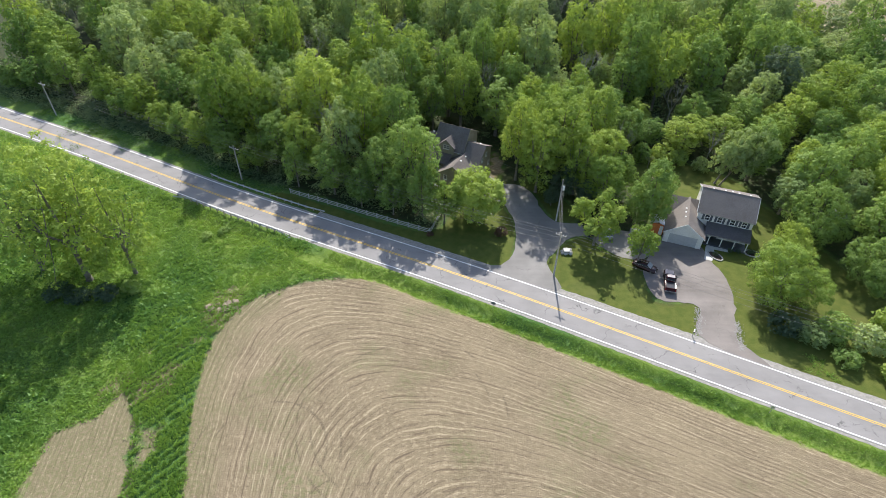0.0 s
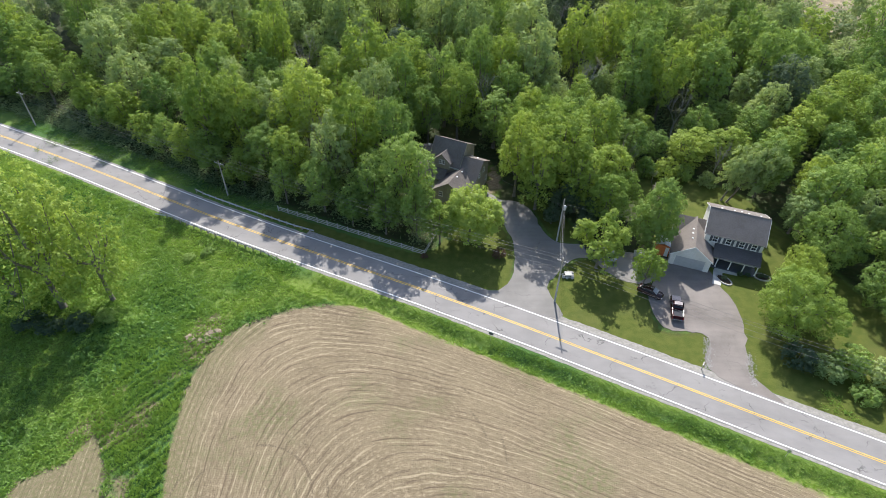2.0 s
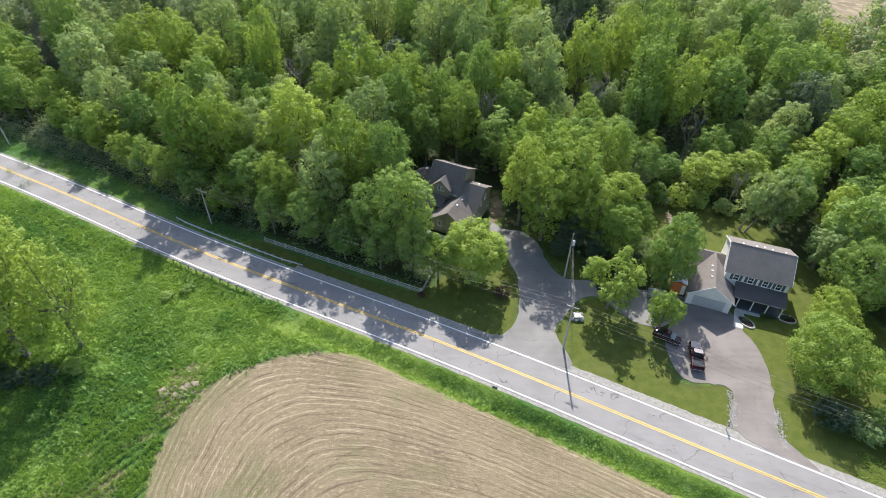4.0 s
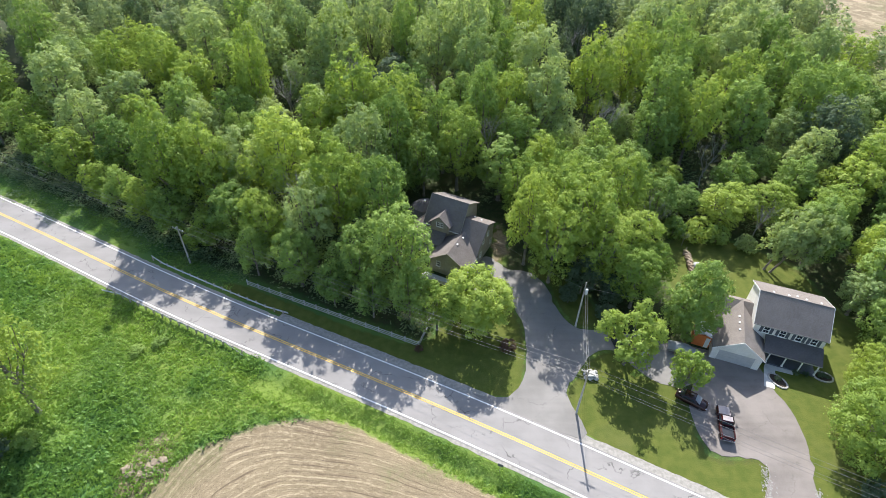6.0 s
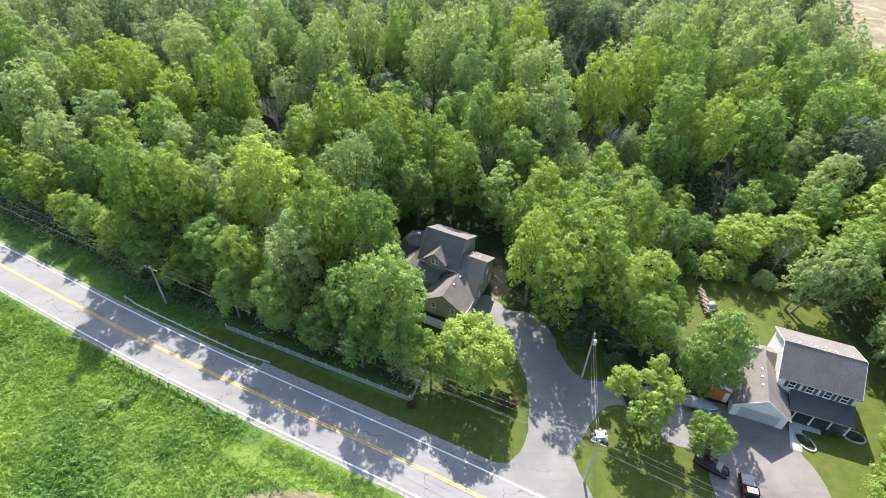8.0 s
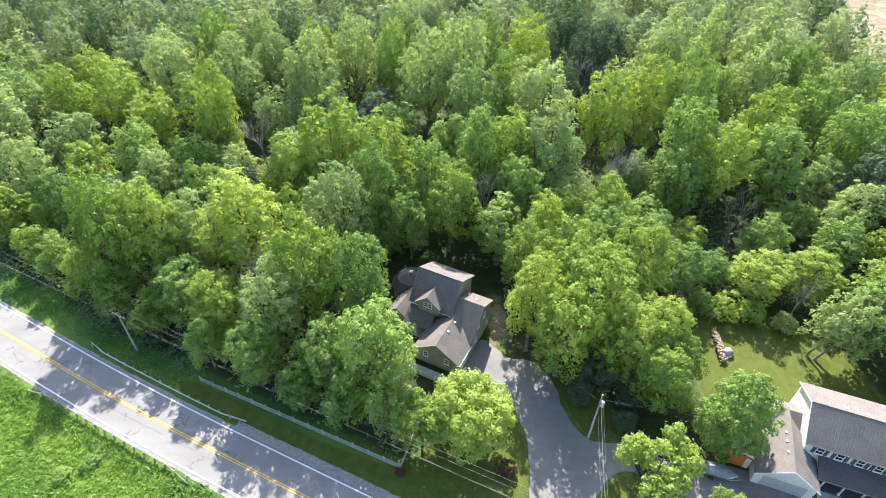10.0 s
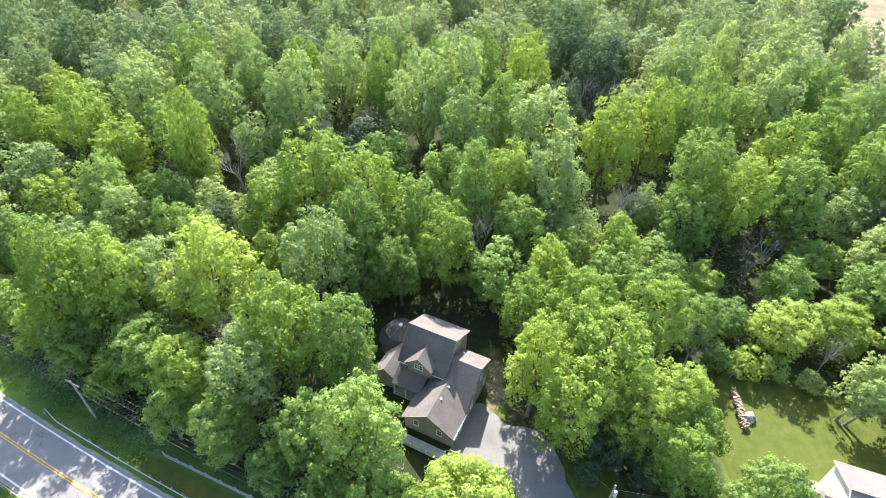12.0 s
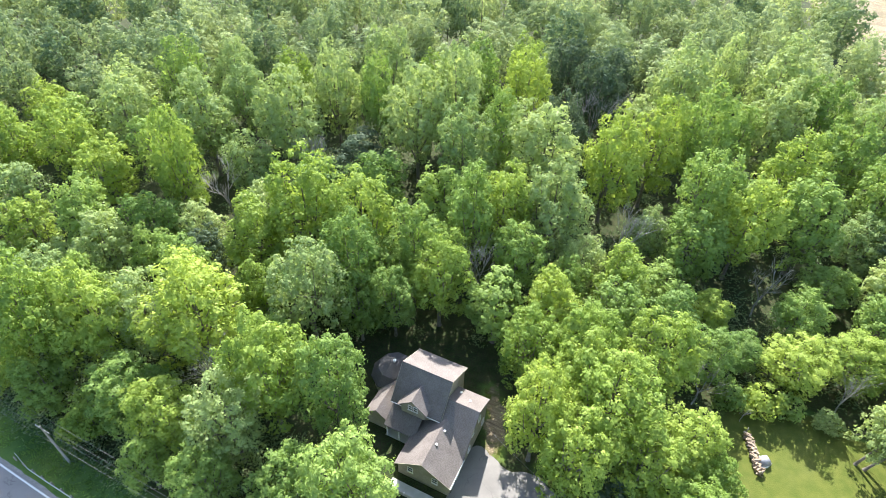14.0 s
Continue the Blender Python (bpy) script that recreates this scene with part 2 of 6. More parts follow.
BARK_GREY = plain("dead_bark", (0.20, 0.19, 0.18), (0.34, 0.33, 0.315), 2.0, 0.9, 0, 0.4, 14)
POLE_WOOD = plain("weathered_pole", (0.30, 0.28, 0.25), (0.45, 0.43, 0.40), 3.0, 0.85, 0, 0.3, 25)
GALV = plain("galvanised_steel", (0.42, 0.43, 0.44), (0.58, 0.59, 0.60), 2.0, 0.45, 0.8, 0.05)
RUST_POST = plain("guard_post", (0.27, 0.235, 0.20), (0.38, 0.34, 0.30), 3.0, 0.8)
FENCE_PAINT = plain("grey_fence_wood", (0.30, 0.295, 0.28), (0.44, 0.435, 0.42), 2.0, 0.8, 0, 0.2, 20)
WIRE = plain("wire", (0.14, 0.14, 0.14), (0.20, 0.20, 0.21), 2.0, 0.5, 0.3, 0)
WHITE = plain("white_trim", (0.72, 0.72, 0.70), (0.82, 0.82, 0.80), 1.5, 0.55, 0, 0.03)
GLASS = plain("dark_window_glass", (0.02, 0.025, 0.03), (0.035, 0.04, 0.05), 1.0, 0.08, 0, 0)
SHUTTER = plain("slate_shutter", (0.07, 0.08, 0.10), (0.10, 0.11, 0.13), 4.0, 0.6)
CONCRETE = plain("concrete", (0.42, 0.41, 0.39), (0.58, 0.57, 0.54), 0.8, 0.9, 0, 0.2, 18)
STONE = plain("stone", (0.30, 0.29, 0.27), (0.55, 0.53, 0.50), 2.0, 0.9, 0, 0.4, 9, 0.4)
STONE_PALE = plain("pale_stone", (0.20, 0.195, 0.185), (0.36, 0.345, 0.33), 3.0, 0.9, 0, 0.3, 9)
MULCH = plain("dark_mulch", (0.03, 0.022, 0.016), (0.07, 0.05, 0.035), 3.0, 0.95, 0, 0.5, 20)
BLACK = plain("black_rubber", (0.018, 0.018, 0.018), (0.035, 0.035, 0.036), 4.0, 0.75)
CHROME = plain("bright_metal", (0.62, 0.62, 0.63), (0.75, 0.75, 0.76), 2.0, 0.25, 1.0, 0)
RED_PAINT = plain("dark_red_car_paint", (0.035, 0.007, 0.008), (0.055, 0.010, 0.010), 2.0, 0.1, 0, 0)
SILVER_PAINT = plain("silver_car_paint", (0.45, 0.46, 0.48), (0.55, 0.56, 0.57), 2.0, 0.25, 0.4, 0)
DARK_PAINT = plain("dark_car_paint", (0.02, 0.022, 0.026), (0.035, 0.037, 0.042), 2.0, 0.2, 0, 0)
LAMP_RED = plain("red_lamp_glass", (0.30, 0.01, 0.01), (0.38, 0.02, 0.015), 5, 0.2, 0, 0)
ORANGE = plain("faded_orange_panel", (0.55, 0.14, 0.035), (0.66, 0.20, 0.05), 1.5, 0.6)
TARP = plain("pale_tarp", (0.55, 0.55, 0.57), (0.72, 0.72, 0.73), 1.2, 0.5, 0, 0.5, 5)
TARP_GREY = plain("grey_tarp", (0.20, 0.21, 0.225), (0.32, 0.33, 0.345), 1.2, 0.5, 0, 0.5, 5)
TARP_DARK = plain("dark_tarp", (0.03, 0.033, 0.04), (0.06, 0.065, 0.075), 1.2, 0.5, 0, 0.5, 5)
LOG_END = plain("split_firewood", (0.30, 0.22, 0.15), (0.55, 0.45, 0.34), 5.0, 0.9, 0, 0.3, 25, 0.6)


def shingle_material(name, c1, c2, course):
    """Asphalt shingles in courses, with patches and streaks."""
    n = Nodes(name)
    sep = n.t.nodes.new("ShaderNodeSeparateXYZ")
    n.link(n.pos, sep.inputs[0])
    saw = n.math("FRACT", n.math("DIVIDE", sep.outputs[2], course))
    tab, blot, grain = n.noise(3.2, 1, stretch=(25, 1, 0.2)), n.noise(0.5, 4), n.step(n.noise(6.5, 3, 0.7), 0.32, 0.68)
    f = n.math("ADD", n.math("MULTIPLY", grain, 0.55), n.math("MULTIPLY", n.step(blot, 0.3, 0.7), 0.25), True)
    f = n.math("ADD", f, n.math("MULTIPLY", tab, 0.25), True)
    col = n.mix(f, c1, c2)
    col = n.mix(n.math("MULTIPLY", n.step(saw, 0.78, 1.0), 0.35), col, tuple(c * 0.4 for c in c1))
    n.bump(n.math("ADD", saw, n.math("MULTIPLY", grain, 0.5)), 0.5, 0.03)
    return n.done(col, 0.95, 0, 0.08)


def siding_material(name, c1, c2, course=0.13):
    n = Nodes(name)
    sep = n.t.nodes.new("ShaderNodeSeparateXYZ")
    n.link(n.pos, sep.inputs[0])
    saw = n.math("FRACT", n.math("DIVIDE", sep.outputs[2], course))
    col = n.mix(n.step(n.noise(0.9, 4), 0.3, 0.7), c1, c2)
    col = n.mix(n.math("MULTIPLY", n.step(saw, 0.8, 1.0), 0.4), col, tuple(c * 0.5 for c in c1))
    n.bump(saw, 0.3, 0.02)
    return n.done(col, 0.6)


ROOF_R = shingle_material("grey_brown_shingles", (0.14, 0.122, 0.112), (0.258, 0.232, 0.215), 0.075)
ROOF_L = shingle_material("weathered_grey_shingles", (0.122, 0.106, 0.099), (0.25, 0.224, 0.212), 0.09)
# dark shingles of the porch; on the sun room the darkness is painted tree shade
ROOF_PORCH = shingle_material("dark_porch_and_tree_shade_shingles", (0.07, 0.067, 0.068), (0.135, 0.128, 0.13), 0.075)
SIDING_R = siding_material("white_siding", (0.68, 0.665, 0.63), (0.78, 0.765, 0.73))
SIDING_L = siding_material("tan_siding", (0.31, 0.285, 0.215), (0.39, 0.355, 0.28))


def asphalt_material(name, c1, c2, axis=25.9, cracks=0.65):
    """Worn asphalt: patches, darker sealed cracks and lighter wheel tracks along the road."""
    n = Nodes(name)
    patch, streak, grain = n.noise(0.16, 4), n.noise(0.9, 5, stretch=(axis, 0.06, 1.0)), n.noise(9, 3)
    f = n.math("ADD", n.math("MULTIPLY", n.step(patch, 0.3, 0.7), 0.35), n.math("ADD", n.math("MULTIPLY", streak, 0.4), n.math("MULTIPLY", grain, 0.25)), True)
    col = n.mix(f, c1, c2)
    vor = n.t.nodes.new("ShaderNodeTexVoronoi")
    vor.feature = "DISTANCE_TO_EDGE"
    vor.inputs["Scale"].default_value = 0.16
    warp = n.t.nodes.new("ShaderNodeVectorMath")
    wob = n.t.nodes.new("ShaderNodeTexNoise")
    wob.inputs["Scale"].default_value, wob.inputs["Detail"].default_value = 0.6, 5
    n.link(n.pos, wob.inputs["Vector"])
    sc = n.t.nodes.new("ShaderNodeVectorMath")
    sc.operation, sc.inputs[3].default_value = "SCALE", 3.0
    n.link(wob.outputs["Color"], sc.inputs[0])
    n.link(n.pos, warp.inputs[0])
    n.link(sc.outputs[0], warp.inputs[1])
    n.link(warp.outputs[0], vor.inputs["Vector"])
    crack = n.math("MULTIPLY", n.math("SUBTRACT", 1.0, n.step(vor.outputs["Distance"], 0.004, 0.014)), n.step(n.noise(0.3, 3), 0.45, 0.62))
    col = n.mix(n.math("MULTIPLY", crack, cracks), col, tuple(c * 0.3 for c in c1))
    n.bump(grain, 0.25, 0.02)
    return n.done(col, 0.85)


ROAD = asphalt_material("worn_road_asphalt", (0.178, 0.168, 0.163), (0.30, 0.286, 0.278))
DRIVE = asphalt_material("driveway_asphalt", (0.115, 0.109, 0.103), (0.285, 0.27, 0.256), 70, 0.25)
DRIVE_PALE = asphalt_material("pale_driveway_asphalt", (0.08, 0.07, 0.064), (0.30, 0.265, 0.243), 70, 0.25)
EARTH = plain("broken_earth", (0.15, 0.115, 0.08), (0.30, 0.245, 0.18), 2.5, 0.95, 0, 0.6, 12)
GRAVEL = plain("pale_gravel", (0.20, 0.19, 0.17), (0.36, 0.34, 0.31), 2.0, 0.95, 0, 0.6, 16)


def paint_material(name, c, worn):
    n = Nodes(name)
    f = n.step(n.noise(5.0, 5), worn, worn + 0.15)
    n.bump(n.noise(30, 2), 0.1, 0.01)
    return n.done(n.mix(f, (0.30, 0.29, 0.28), c), 0.7)


LINE_WHITE = paint_material("worn_white_line", (0.74, 0.74, 0.72), 0.22)
LINE_YELLOW = paint_material("worn_yellow_line", (0.72, 0.46, 0.07), 0.2)


def ground_material():
    """Meadow, mown lawn, leaf litter and bare soil, each where the plan has it, with ragged edges."""
    n = Nodes("ground")
    big, mid, fine = n.noise(0.10, 4), n.noise(0.7, 5), n.noise(5.0, 4)
    rag = n.math("ADD", n.math("MULTIPLY", n.math("SUBTRACT", mid, 0.5), 3.2), n.math("MULTIPLY", n.math("SUBTRACT", fine, 0.5), 1.6))
    mead = n.mix(n.step(n.math("ADD", n.attr("patch"), n.math("MULTIPLY", n.math("SUBTRACT", mid, 0.5), 0.5)), -0.35, 0.4), (0.068, 0.142, 0.038), (0.17, 0.235, 0.045))
    mead = n.mix(n.math("MULTIPLY", n.step(fine, 0.4, 0.75), 0.6), mead, (0.06, 0.125, 0.03))
    mead = n.mix(n.step(mid, 0.68, 0.8), mead, (0.14, 0.145, 0.055))
    lawn = n.mix(n.step(mid, 0.3, 0.7), (0.078, 0.102, 0.018), (0.115, 0.128, 0.027))
    lawn = n.mix(n.math("MULTIPLY", n.step(big, 0.5, 0.75), 0.5), lawn, (0.125, 0.13, 0.045))
    lawn = n.mix(n.math("MULTIPLY", fine, 0.3), lawn, (0.05, 0.085, 0.014))
    litter = n.mix(n.step(mid, 0.35, 0.65), (0.025, 0.034, 0.013), (0.05, 0.048, 0.024))
    litter = n.mix(n.step(fine, 0.45, 0.7), litter, (0.045, 0.085, 0.022))
    col = n.mix(n.step(n.math("ADD", n.attr("lawn"), n.math("MULTIPLY", rag, 0.35)), -0.3, 0.3), mead, lawn)
    col = n.mix(n.step(n.math("ADD", n.attr("wood"), rag), -1.0, 1.5), col, litter)
    # bare soil with drilled rows that follow the field's edge
    d = n.attr("field")
    dw = n.math("ADD", n.attr("furrow"), n.math("MULTIPLY", n.math("SUBTRACT", n.noise(0.1, 2), 0.5), 1.2))
    row = n.math("SINE", n.math("MULTIPLY", dw, 2 * math.pi / 0.62))

    def rowwise(scale, across, along, detail=4):
        """Flecks drawn out along the rows."""
        comb = n.t.nodes.new("ShaderNodeCombineXYZ")
        n.link(n.math("MULTIPLY", dw, across), comb.inputs[0])
        n.link(n.math("MULTIPLY", n.attr("along"), along), comb.inputs[1])
        return n.noise(scale, detail, 0.6, vec=comb.outputs[0])

    fleck, dash, gap, worn = rowwise(1.0, 6.0, 1.3), rowwise(1.0, 2.1, 0.16, 3), rowwise(1.0, 0.45, 0.05, 3), n.noise(0.09, 4)
    crumb, clod, grit = n.noise(6.0, 4, 0.7), n.noise(1.6, 5, 0.65), n.noise(14.0, 2, 0.6)
    soil = n.mix(n.step(big, 0.3, 0.7), (0.178, 0.140, 0.089), (0.232, 0.186, 0.119))
    ridge = n.math("MULTIPLY", n.step(row, 0.45, 1.0), n.math("MULTIPLY", n.step(dash, 0.42, 0.56), n.step(gap, 0.36, 0.56)))
    pale = n.math("MULTIPLY", ridge, n.math("ADD", 0.5, n.math("MULTIPLY", n.step(worn, 0.38, 0.6), 0.5)))
    pale = n.math("ADD", pale, n.math("ADD", n.math("MULTIPLY", n.math("SUBTRACT", fleck, 0.46), 3.0), n.math("ADD", n.math("MULTIPLY", n.math("SUBTRACT", grit, 0.5), 2.2), n.math("MULTIPLY", n.math("SUBTRACT", clod, 0.5), 1.9))), True)
    soil = n.mix(pale, soil, (0.375, 0.312, 0.208))
    furrow_dark = n.math("MULTIPLY", n.step(n.math("MULTIPLY", row, -1.0), 0.55, 1.0), n.math("MULTIPLY", n.step(dash, 0.44, 0.58), n.math("MULTIPLY", n.step(gap, 0.32, 0.5), 0.6)))
    thin = n.math("SINE", n.math("MULTIPLY", dw, 2 * math.pi / 0.27))
    furrow_dark = n.math("ADD", furrow_dark, n.math("MULTIPLY", n.step(thin, 0.3, 1.0), n.math("MULTIPLY", n.step(fleck, 0.42, 0.6), 0.4)), True)
    dark = n.math("ADD", furrow_dark, n.math("MULTIPLY", n.step(crumb, 0.5, 0.66), 0.8), True)
    soil = n.mix(dark, soil, (0.108, 0.080, 0.056))
    green = n.math("MULTIPLY", n.step(n.noise(0.07, 3), 0.50, 0.66), n.step(n.noise(1.6, 5), 0.38, 0.62))
    soil = n.mix(n.math("MULTIPLY", green, 0.55), soil, (0.095, 0.118, 0.04))
    margin = n.math("MULTIPLY", n.math("SUBTRACT", 1.0, n.step(n.math("ADD", n.attr("margin"), n.math("MULTIPLY", rag, 1.2)), 0.5, 6.5)), n.step(n.noise(2.2, 4), 0.32, 0.6))
    soil = n.mix(n.math("MULTIPLY", margin, 0.6), soil, (0.135, 0.14, 0.062))
    # wheel tracks of turning machines
    sep = n.t.nodes.new("ShaderNodeSeparateXYZ")
    n.link(n.pos, sep.inputs[0])
    for cx, cy, r, half in ((-22, 40, 8.0, 0.22), (-22, 40, 10.0, 0.22), (-7, 27, 9.0, 0.2), (-7, 27, 11.0, 0.2), (14, 24, 10.0, 0.2), (14, 24, 12.0, 0.2), (-4, 46, 13.0, 0.2), (-4, 46, 15.0, 0.2)):
        dx, dy = n.math("SUBTRACT", sep.outputs[0], cx), n.math("SUBTRACT", sep.outputs[1], cy)
        rr = n.math("SQRT", n.math("ADD", n.math("MULTIPLY", dx, dx), n.math("MULTIPLY", dy, dy)))
        ring = n.math("SUBTRACT", 1.0, n.step(n.math("ABSOLUTE", n.math("SUBTRACT", rr, r)), half * 0.5, half))
        ring = n.math("MULTIPLY", ring, n.step(n.noise(0.12 + 0.004 * r, 2), 0.46, 0.58))
        lug = n.math("ADD", 0.12, n.math("MULTIPLY", n.step(n.noise(5, 2), 0.42, 0.58), 0.5))
        soil = n.mix(n.math("MULTIPLY", ring, lug), soil, (0.09, 0.072, 0.05))
    inside = n.math("MAXIMUM", d, n.attr("field_b"))
    is_soil = n.step(n.math("ADD", inside, n.math("MULTIPLY", rag, 0.75)), -0.5, 0.5)
    col = n.mix(is_soil, col, soil)
    rel = n.math("ADD", n.math("MULTIPLY", fine, 0.6), n.math("MULTIPLY", n.math("MULTIPLY", n.math("ADD", n.math("MULTIPLY", row, 0.12), n.math("ADD", fleck, crumb)), is_soil), 0.5))
    n.bump(rel, 0.6, 0.15)
    return n.done(col, 0.95, 0, 0.2)


GROUND = ground_material()

# ---------------- ground, road and drives ----------------
rng = np.random.default_rng(7)


def axis_steps(a, b, fine, lo, hi):
    core = list(np.arange(a, b + fine * 0.5, fine))
    left, right, w = [], [], fine
    x = a
    while x > lo:
        w *= 1.25
        x -= w
        left.append(x)
    x, w = b, fine
    while x < hi:
        w *= 1.25
        x += w
        right.append(x)
    return np.array(left[::-1] + core + right)


gx, gy = axis_steps(-112, 92, 1.0, -2600, 2600), axis_steps(12, 132, 1.0, -2400, 2900)
GX, GY = np.meshgrid(gx, gy)
fx, fy = GX.ravel(), GY.ravel()
fz = gz(fx, fy)
near = (np.abs(fx) < 400) & (np.abs(fy) < 450)
fz = np.where(near, fz, 0.0)
s_, v_ = road_sv(fx, fy)
sd = {"field": signed(fx, fy, FIELD), "field_b": signed(fx, fy, FIELD_B)}
east_field = fx - (122 + np.maximum(0, 0.27 * (fy - 165)))
sd["field_b"] = np.maximum(sd["field_b"], np.clip(np.minimum(np.where(fy > 60, east_field, -50), fy - 208), -50, 50))
for bx, by, br in ((-46.6, 49.8, 1.8), (-43.6, 48.2, 1.5), (-40.6, 51.6, 1.9), (-36.4, 66.8, 3.2), (13.1, 112.0, 1.3), (13.2, 115.0, 1.3), (13.0, 118.0, 1.1)):
    sd["field_b"] = np.maximum(sd["field_b"], br - np.hypot(fx - bx, (fy - by) * 0.6))
sd["margin"] = np.where((fx < -26) & (fy < 75), sd["field"], 20.0)
sd["lawn"] = np.maximum.reduce([signed(fx, fy, p) for p in (LAWN_A, LAWN_B, LAWN_C, LAWN_D, LAWN_E)])
wood = v_ - 9.5
wood = np.minimum(wood, -sd["lawn"])
wood = np.minimum(wood, np.where(v_ > 0, 60, -60))
sd["wood"] = np.clip(wood, -60, 60)
sd["patch"] = np.zeros(len(fx))
pm = near & (fy < 150) & (fy > 0) & (np.abs(fx) < 130)
sd["patch"][pm] = patches(fx[pm], fy[pm])
sd["field_b"][pm] += np.array([1.8 * noise.noise((a * 0.4, b * 0.4, 6.0)) + 0.8 * noise.noise((a * 1.1, b * 1.1, 3.0)) for a, b in zip(fx[pm], fy[pm])])
sd["patch"] = sd["patch"] + np.where((v_ > -9.4) & (v_ < -7.4) & (s_ > -30), 0.55, 0.0) - np.where((v_ > -7.2) & (v_ < -4) & (s_ > -40), -0.15, 0.0) - np.where((sd["field"] < 0) & (sd["field"] > -9) & (fy < 65) & (v_ < -14), 0.3, 0.0)
crop = (sd["field"] < 0) & (sd["field"] > -11) & (fy < 64) & (fy > -6) & (v_ < -14)
sd["field_b"][crop] = np.maximum(sd["field_b"][crop], [(-0.3 - noise.noise((a * 0.25, b * 0.25, 8.0))) * 3.0 for a, b in zip(fx[crop], fy[crop])])
sd["patch"] = sd["patch"] + 0.6 * np.clip(1 - np.abs(sd["field"] + 3.5) / 5.0, 0, 1) * (fy > 67) * (s_ < -16)
# furrows: rounded contours between the field's western edge and the road
dl, dr = (fx + 35.8 - 0.2 * (58 - fy)) * 0.98, -v_ - 8.6
furrow = -16.0 * np.logaddexp(-np.clip(dl, -60, 200) / 16.0, -np.clip(dr, -60, 200) / 16.0)
sd["furrow"], sd["along"] = furrow, 0.75 * (dr - dl)
nx, ny = len(gx), len(gy)
ii = (np.arange(ny - 1)[:, None] * nx + np.arange(nx - 1)[None, :]).ravel()
quads = np.stack([ii, ii + 1, ii + nx + 1, ii + nx], 1)
ground = new("ground", arrays_mesh("ground", np.stack([fx, fy, fz], 1), quads, GROUND, list(sd.items())))
tagged(ground, "meadow, mown lawn, leaf litter and bare drilled soil", "ground", kind="structure")
ground.data.polygons.foreach_set("use_smooth", np.ones(len(quads), bool))


def road_strip(name, a, b, z, material, s0=-330.0, s1=330.0, step=2.0, wobble=0.0, thick=0.0):
    """A band that follows the road between two distances from its middle."""
    ss = np.arange(s0, s1 + step * 0.5, step)
    vs, n = [], len(ss)
    for s in ss:
        for v, q in ((a, -1), (b, 1)):
            w = wobble * noise.noise((s * 0.7, v, 3.1)) + wobble * 0.6 * noise.noise((s * 2.1, v, 7.7))
            x, y = on_road(s, v + w)
            vs.append((x, y, z))
    fs = [(2 * i, 2 * i + 2, 2 * i + 3, 2 * i + 1) for i in range(n - 1)]
    if thick:
        k = len(vs)
        vs += [(x, y, z - thick) for x, y, z in vs]
        fs += [(2 * i + k, 2 * i + 2 + k, 2 * i + 2, 2 * i) for i in range(n - 1)] + [(2 * i + 1, 2 * i + 3, 2 * i + 3 + k, 2 * i + 1 + k) for i in range(n - 1)]
    ob = new(name, arrays_mesh(name, vs, fs, material))
    ob.data.polygons.foreach_set("use_smooth", np.zeros(len(fs), bool))
    return tagged(ob, kind="structure")


tagged(road_strip("road_shoulder", -4.2, 4.2, 0.02, GRAVEL, wobble=0.16, thick=0.3, step=0.8, s1=-30.0), "narrow gravel edge beside the road", "shoulder")
tagged(road_strip("road_shoulder", -4.35, 5.15, 0.02, GRAVEL, wobble=0.16, thick=0.3, step=0.8, s0=-30.0), "pale gravel shoulder beside the road", "shoulder")
tagged(road_strip("road", -3.85, 3.88, 0.05, ROAD, wobble=0.03, thick=0.1, step=1.0), "worn grey two-lane asphalt road", "road")
tagged(road_strip("white_edge_line", 3.40, 3.62, 0.056, LINE_WHITE), "worn white edge line on the road", "road marking", "edge lines")
tagged(road_strip("white_edge_line", -3.66, -3.44, 0.056, LINE_WHITE), "worn white edge line on the road", "road marking", "edge lines")
tagged(road_strip("yellow_centre_line", 0.08, 0.22, 0.056, LINE_YELLOW), "worn yellow centre line on the road", "road marking", "centre lines")
tagged(road_strip("yellow_centre_line", -0.22, -0.08, 0.056, LINE_YELLOW), "worn yellow centre line on the road", "road marking", "centre lines")


def slab(name, poly, z, material, wobble=0.0):
    """A flat piece of paving with a ragged outline."""
    bm = bmesh.new()
    vs = []
    for x, y in poly:
        w = Vector((noise.noise((x, y, 1.0)), noise.noise((x, y, 9.0)))) * wobble
        vs.append(bm.verts.new((x + w.x, y + w.y, z)))
    f = bm.faces.new(vs)
    if f.normal.z < 0:
        f.normal_flip()
    e = bmesh.ops.extrude_face_region(bm, geom=[f])
    top = [v for v in e["geom"] if isinstance(v, bmesh.types.BMVert)]
    for v in vs:
        v.co.z -= 0.35
    bmesh.ops.triangulate(bm, faces=bm.faces)
    bmesh.ops.recalc_face_normals(bm, faces=bm.faces)
    me = bpy.data.meshes.new(name)
    bm.to_mesh(me)
    bm.free()
    me.materials.append(material)
    return new(name, me)


tagged(slab("driveway", DRIVE_A, 0.042, DRIVE, 0.5), "worn grey asphalt driveway in dappled shade", "driveway", kind="structure")
tagged(slab("driveway", DRIVE_B, 0.047, DRIVE_PALE, 0.4), "pale worn asphalt driveway curving to a garage", "driveway", kind="structure")


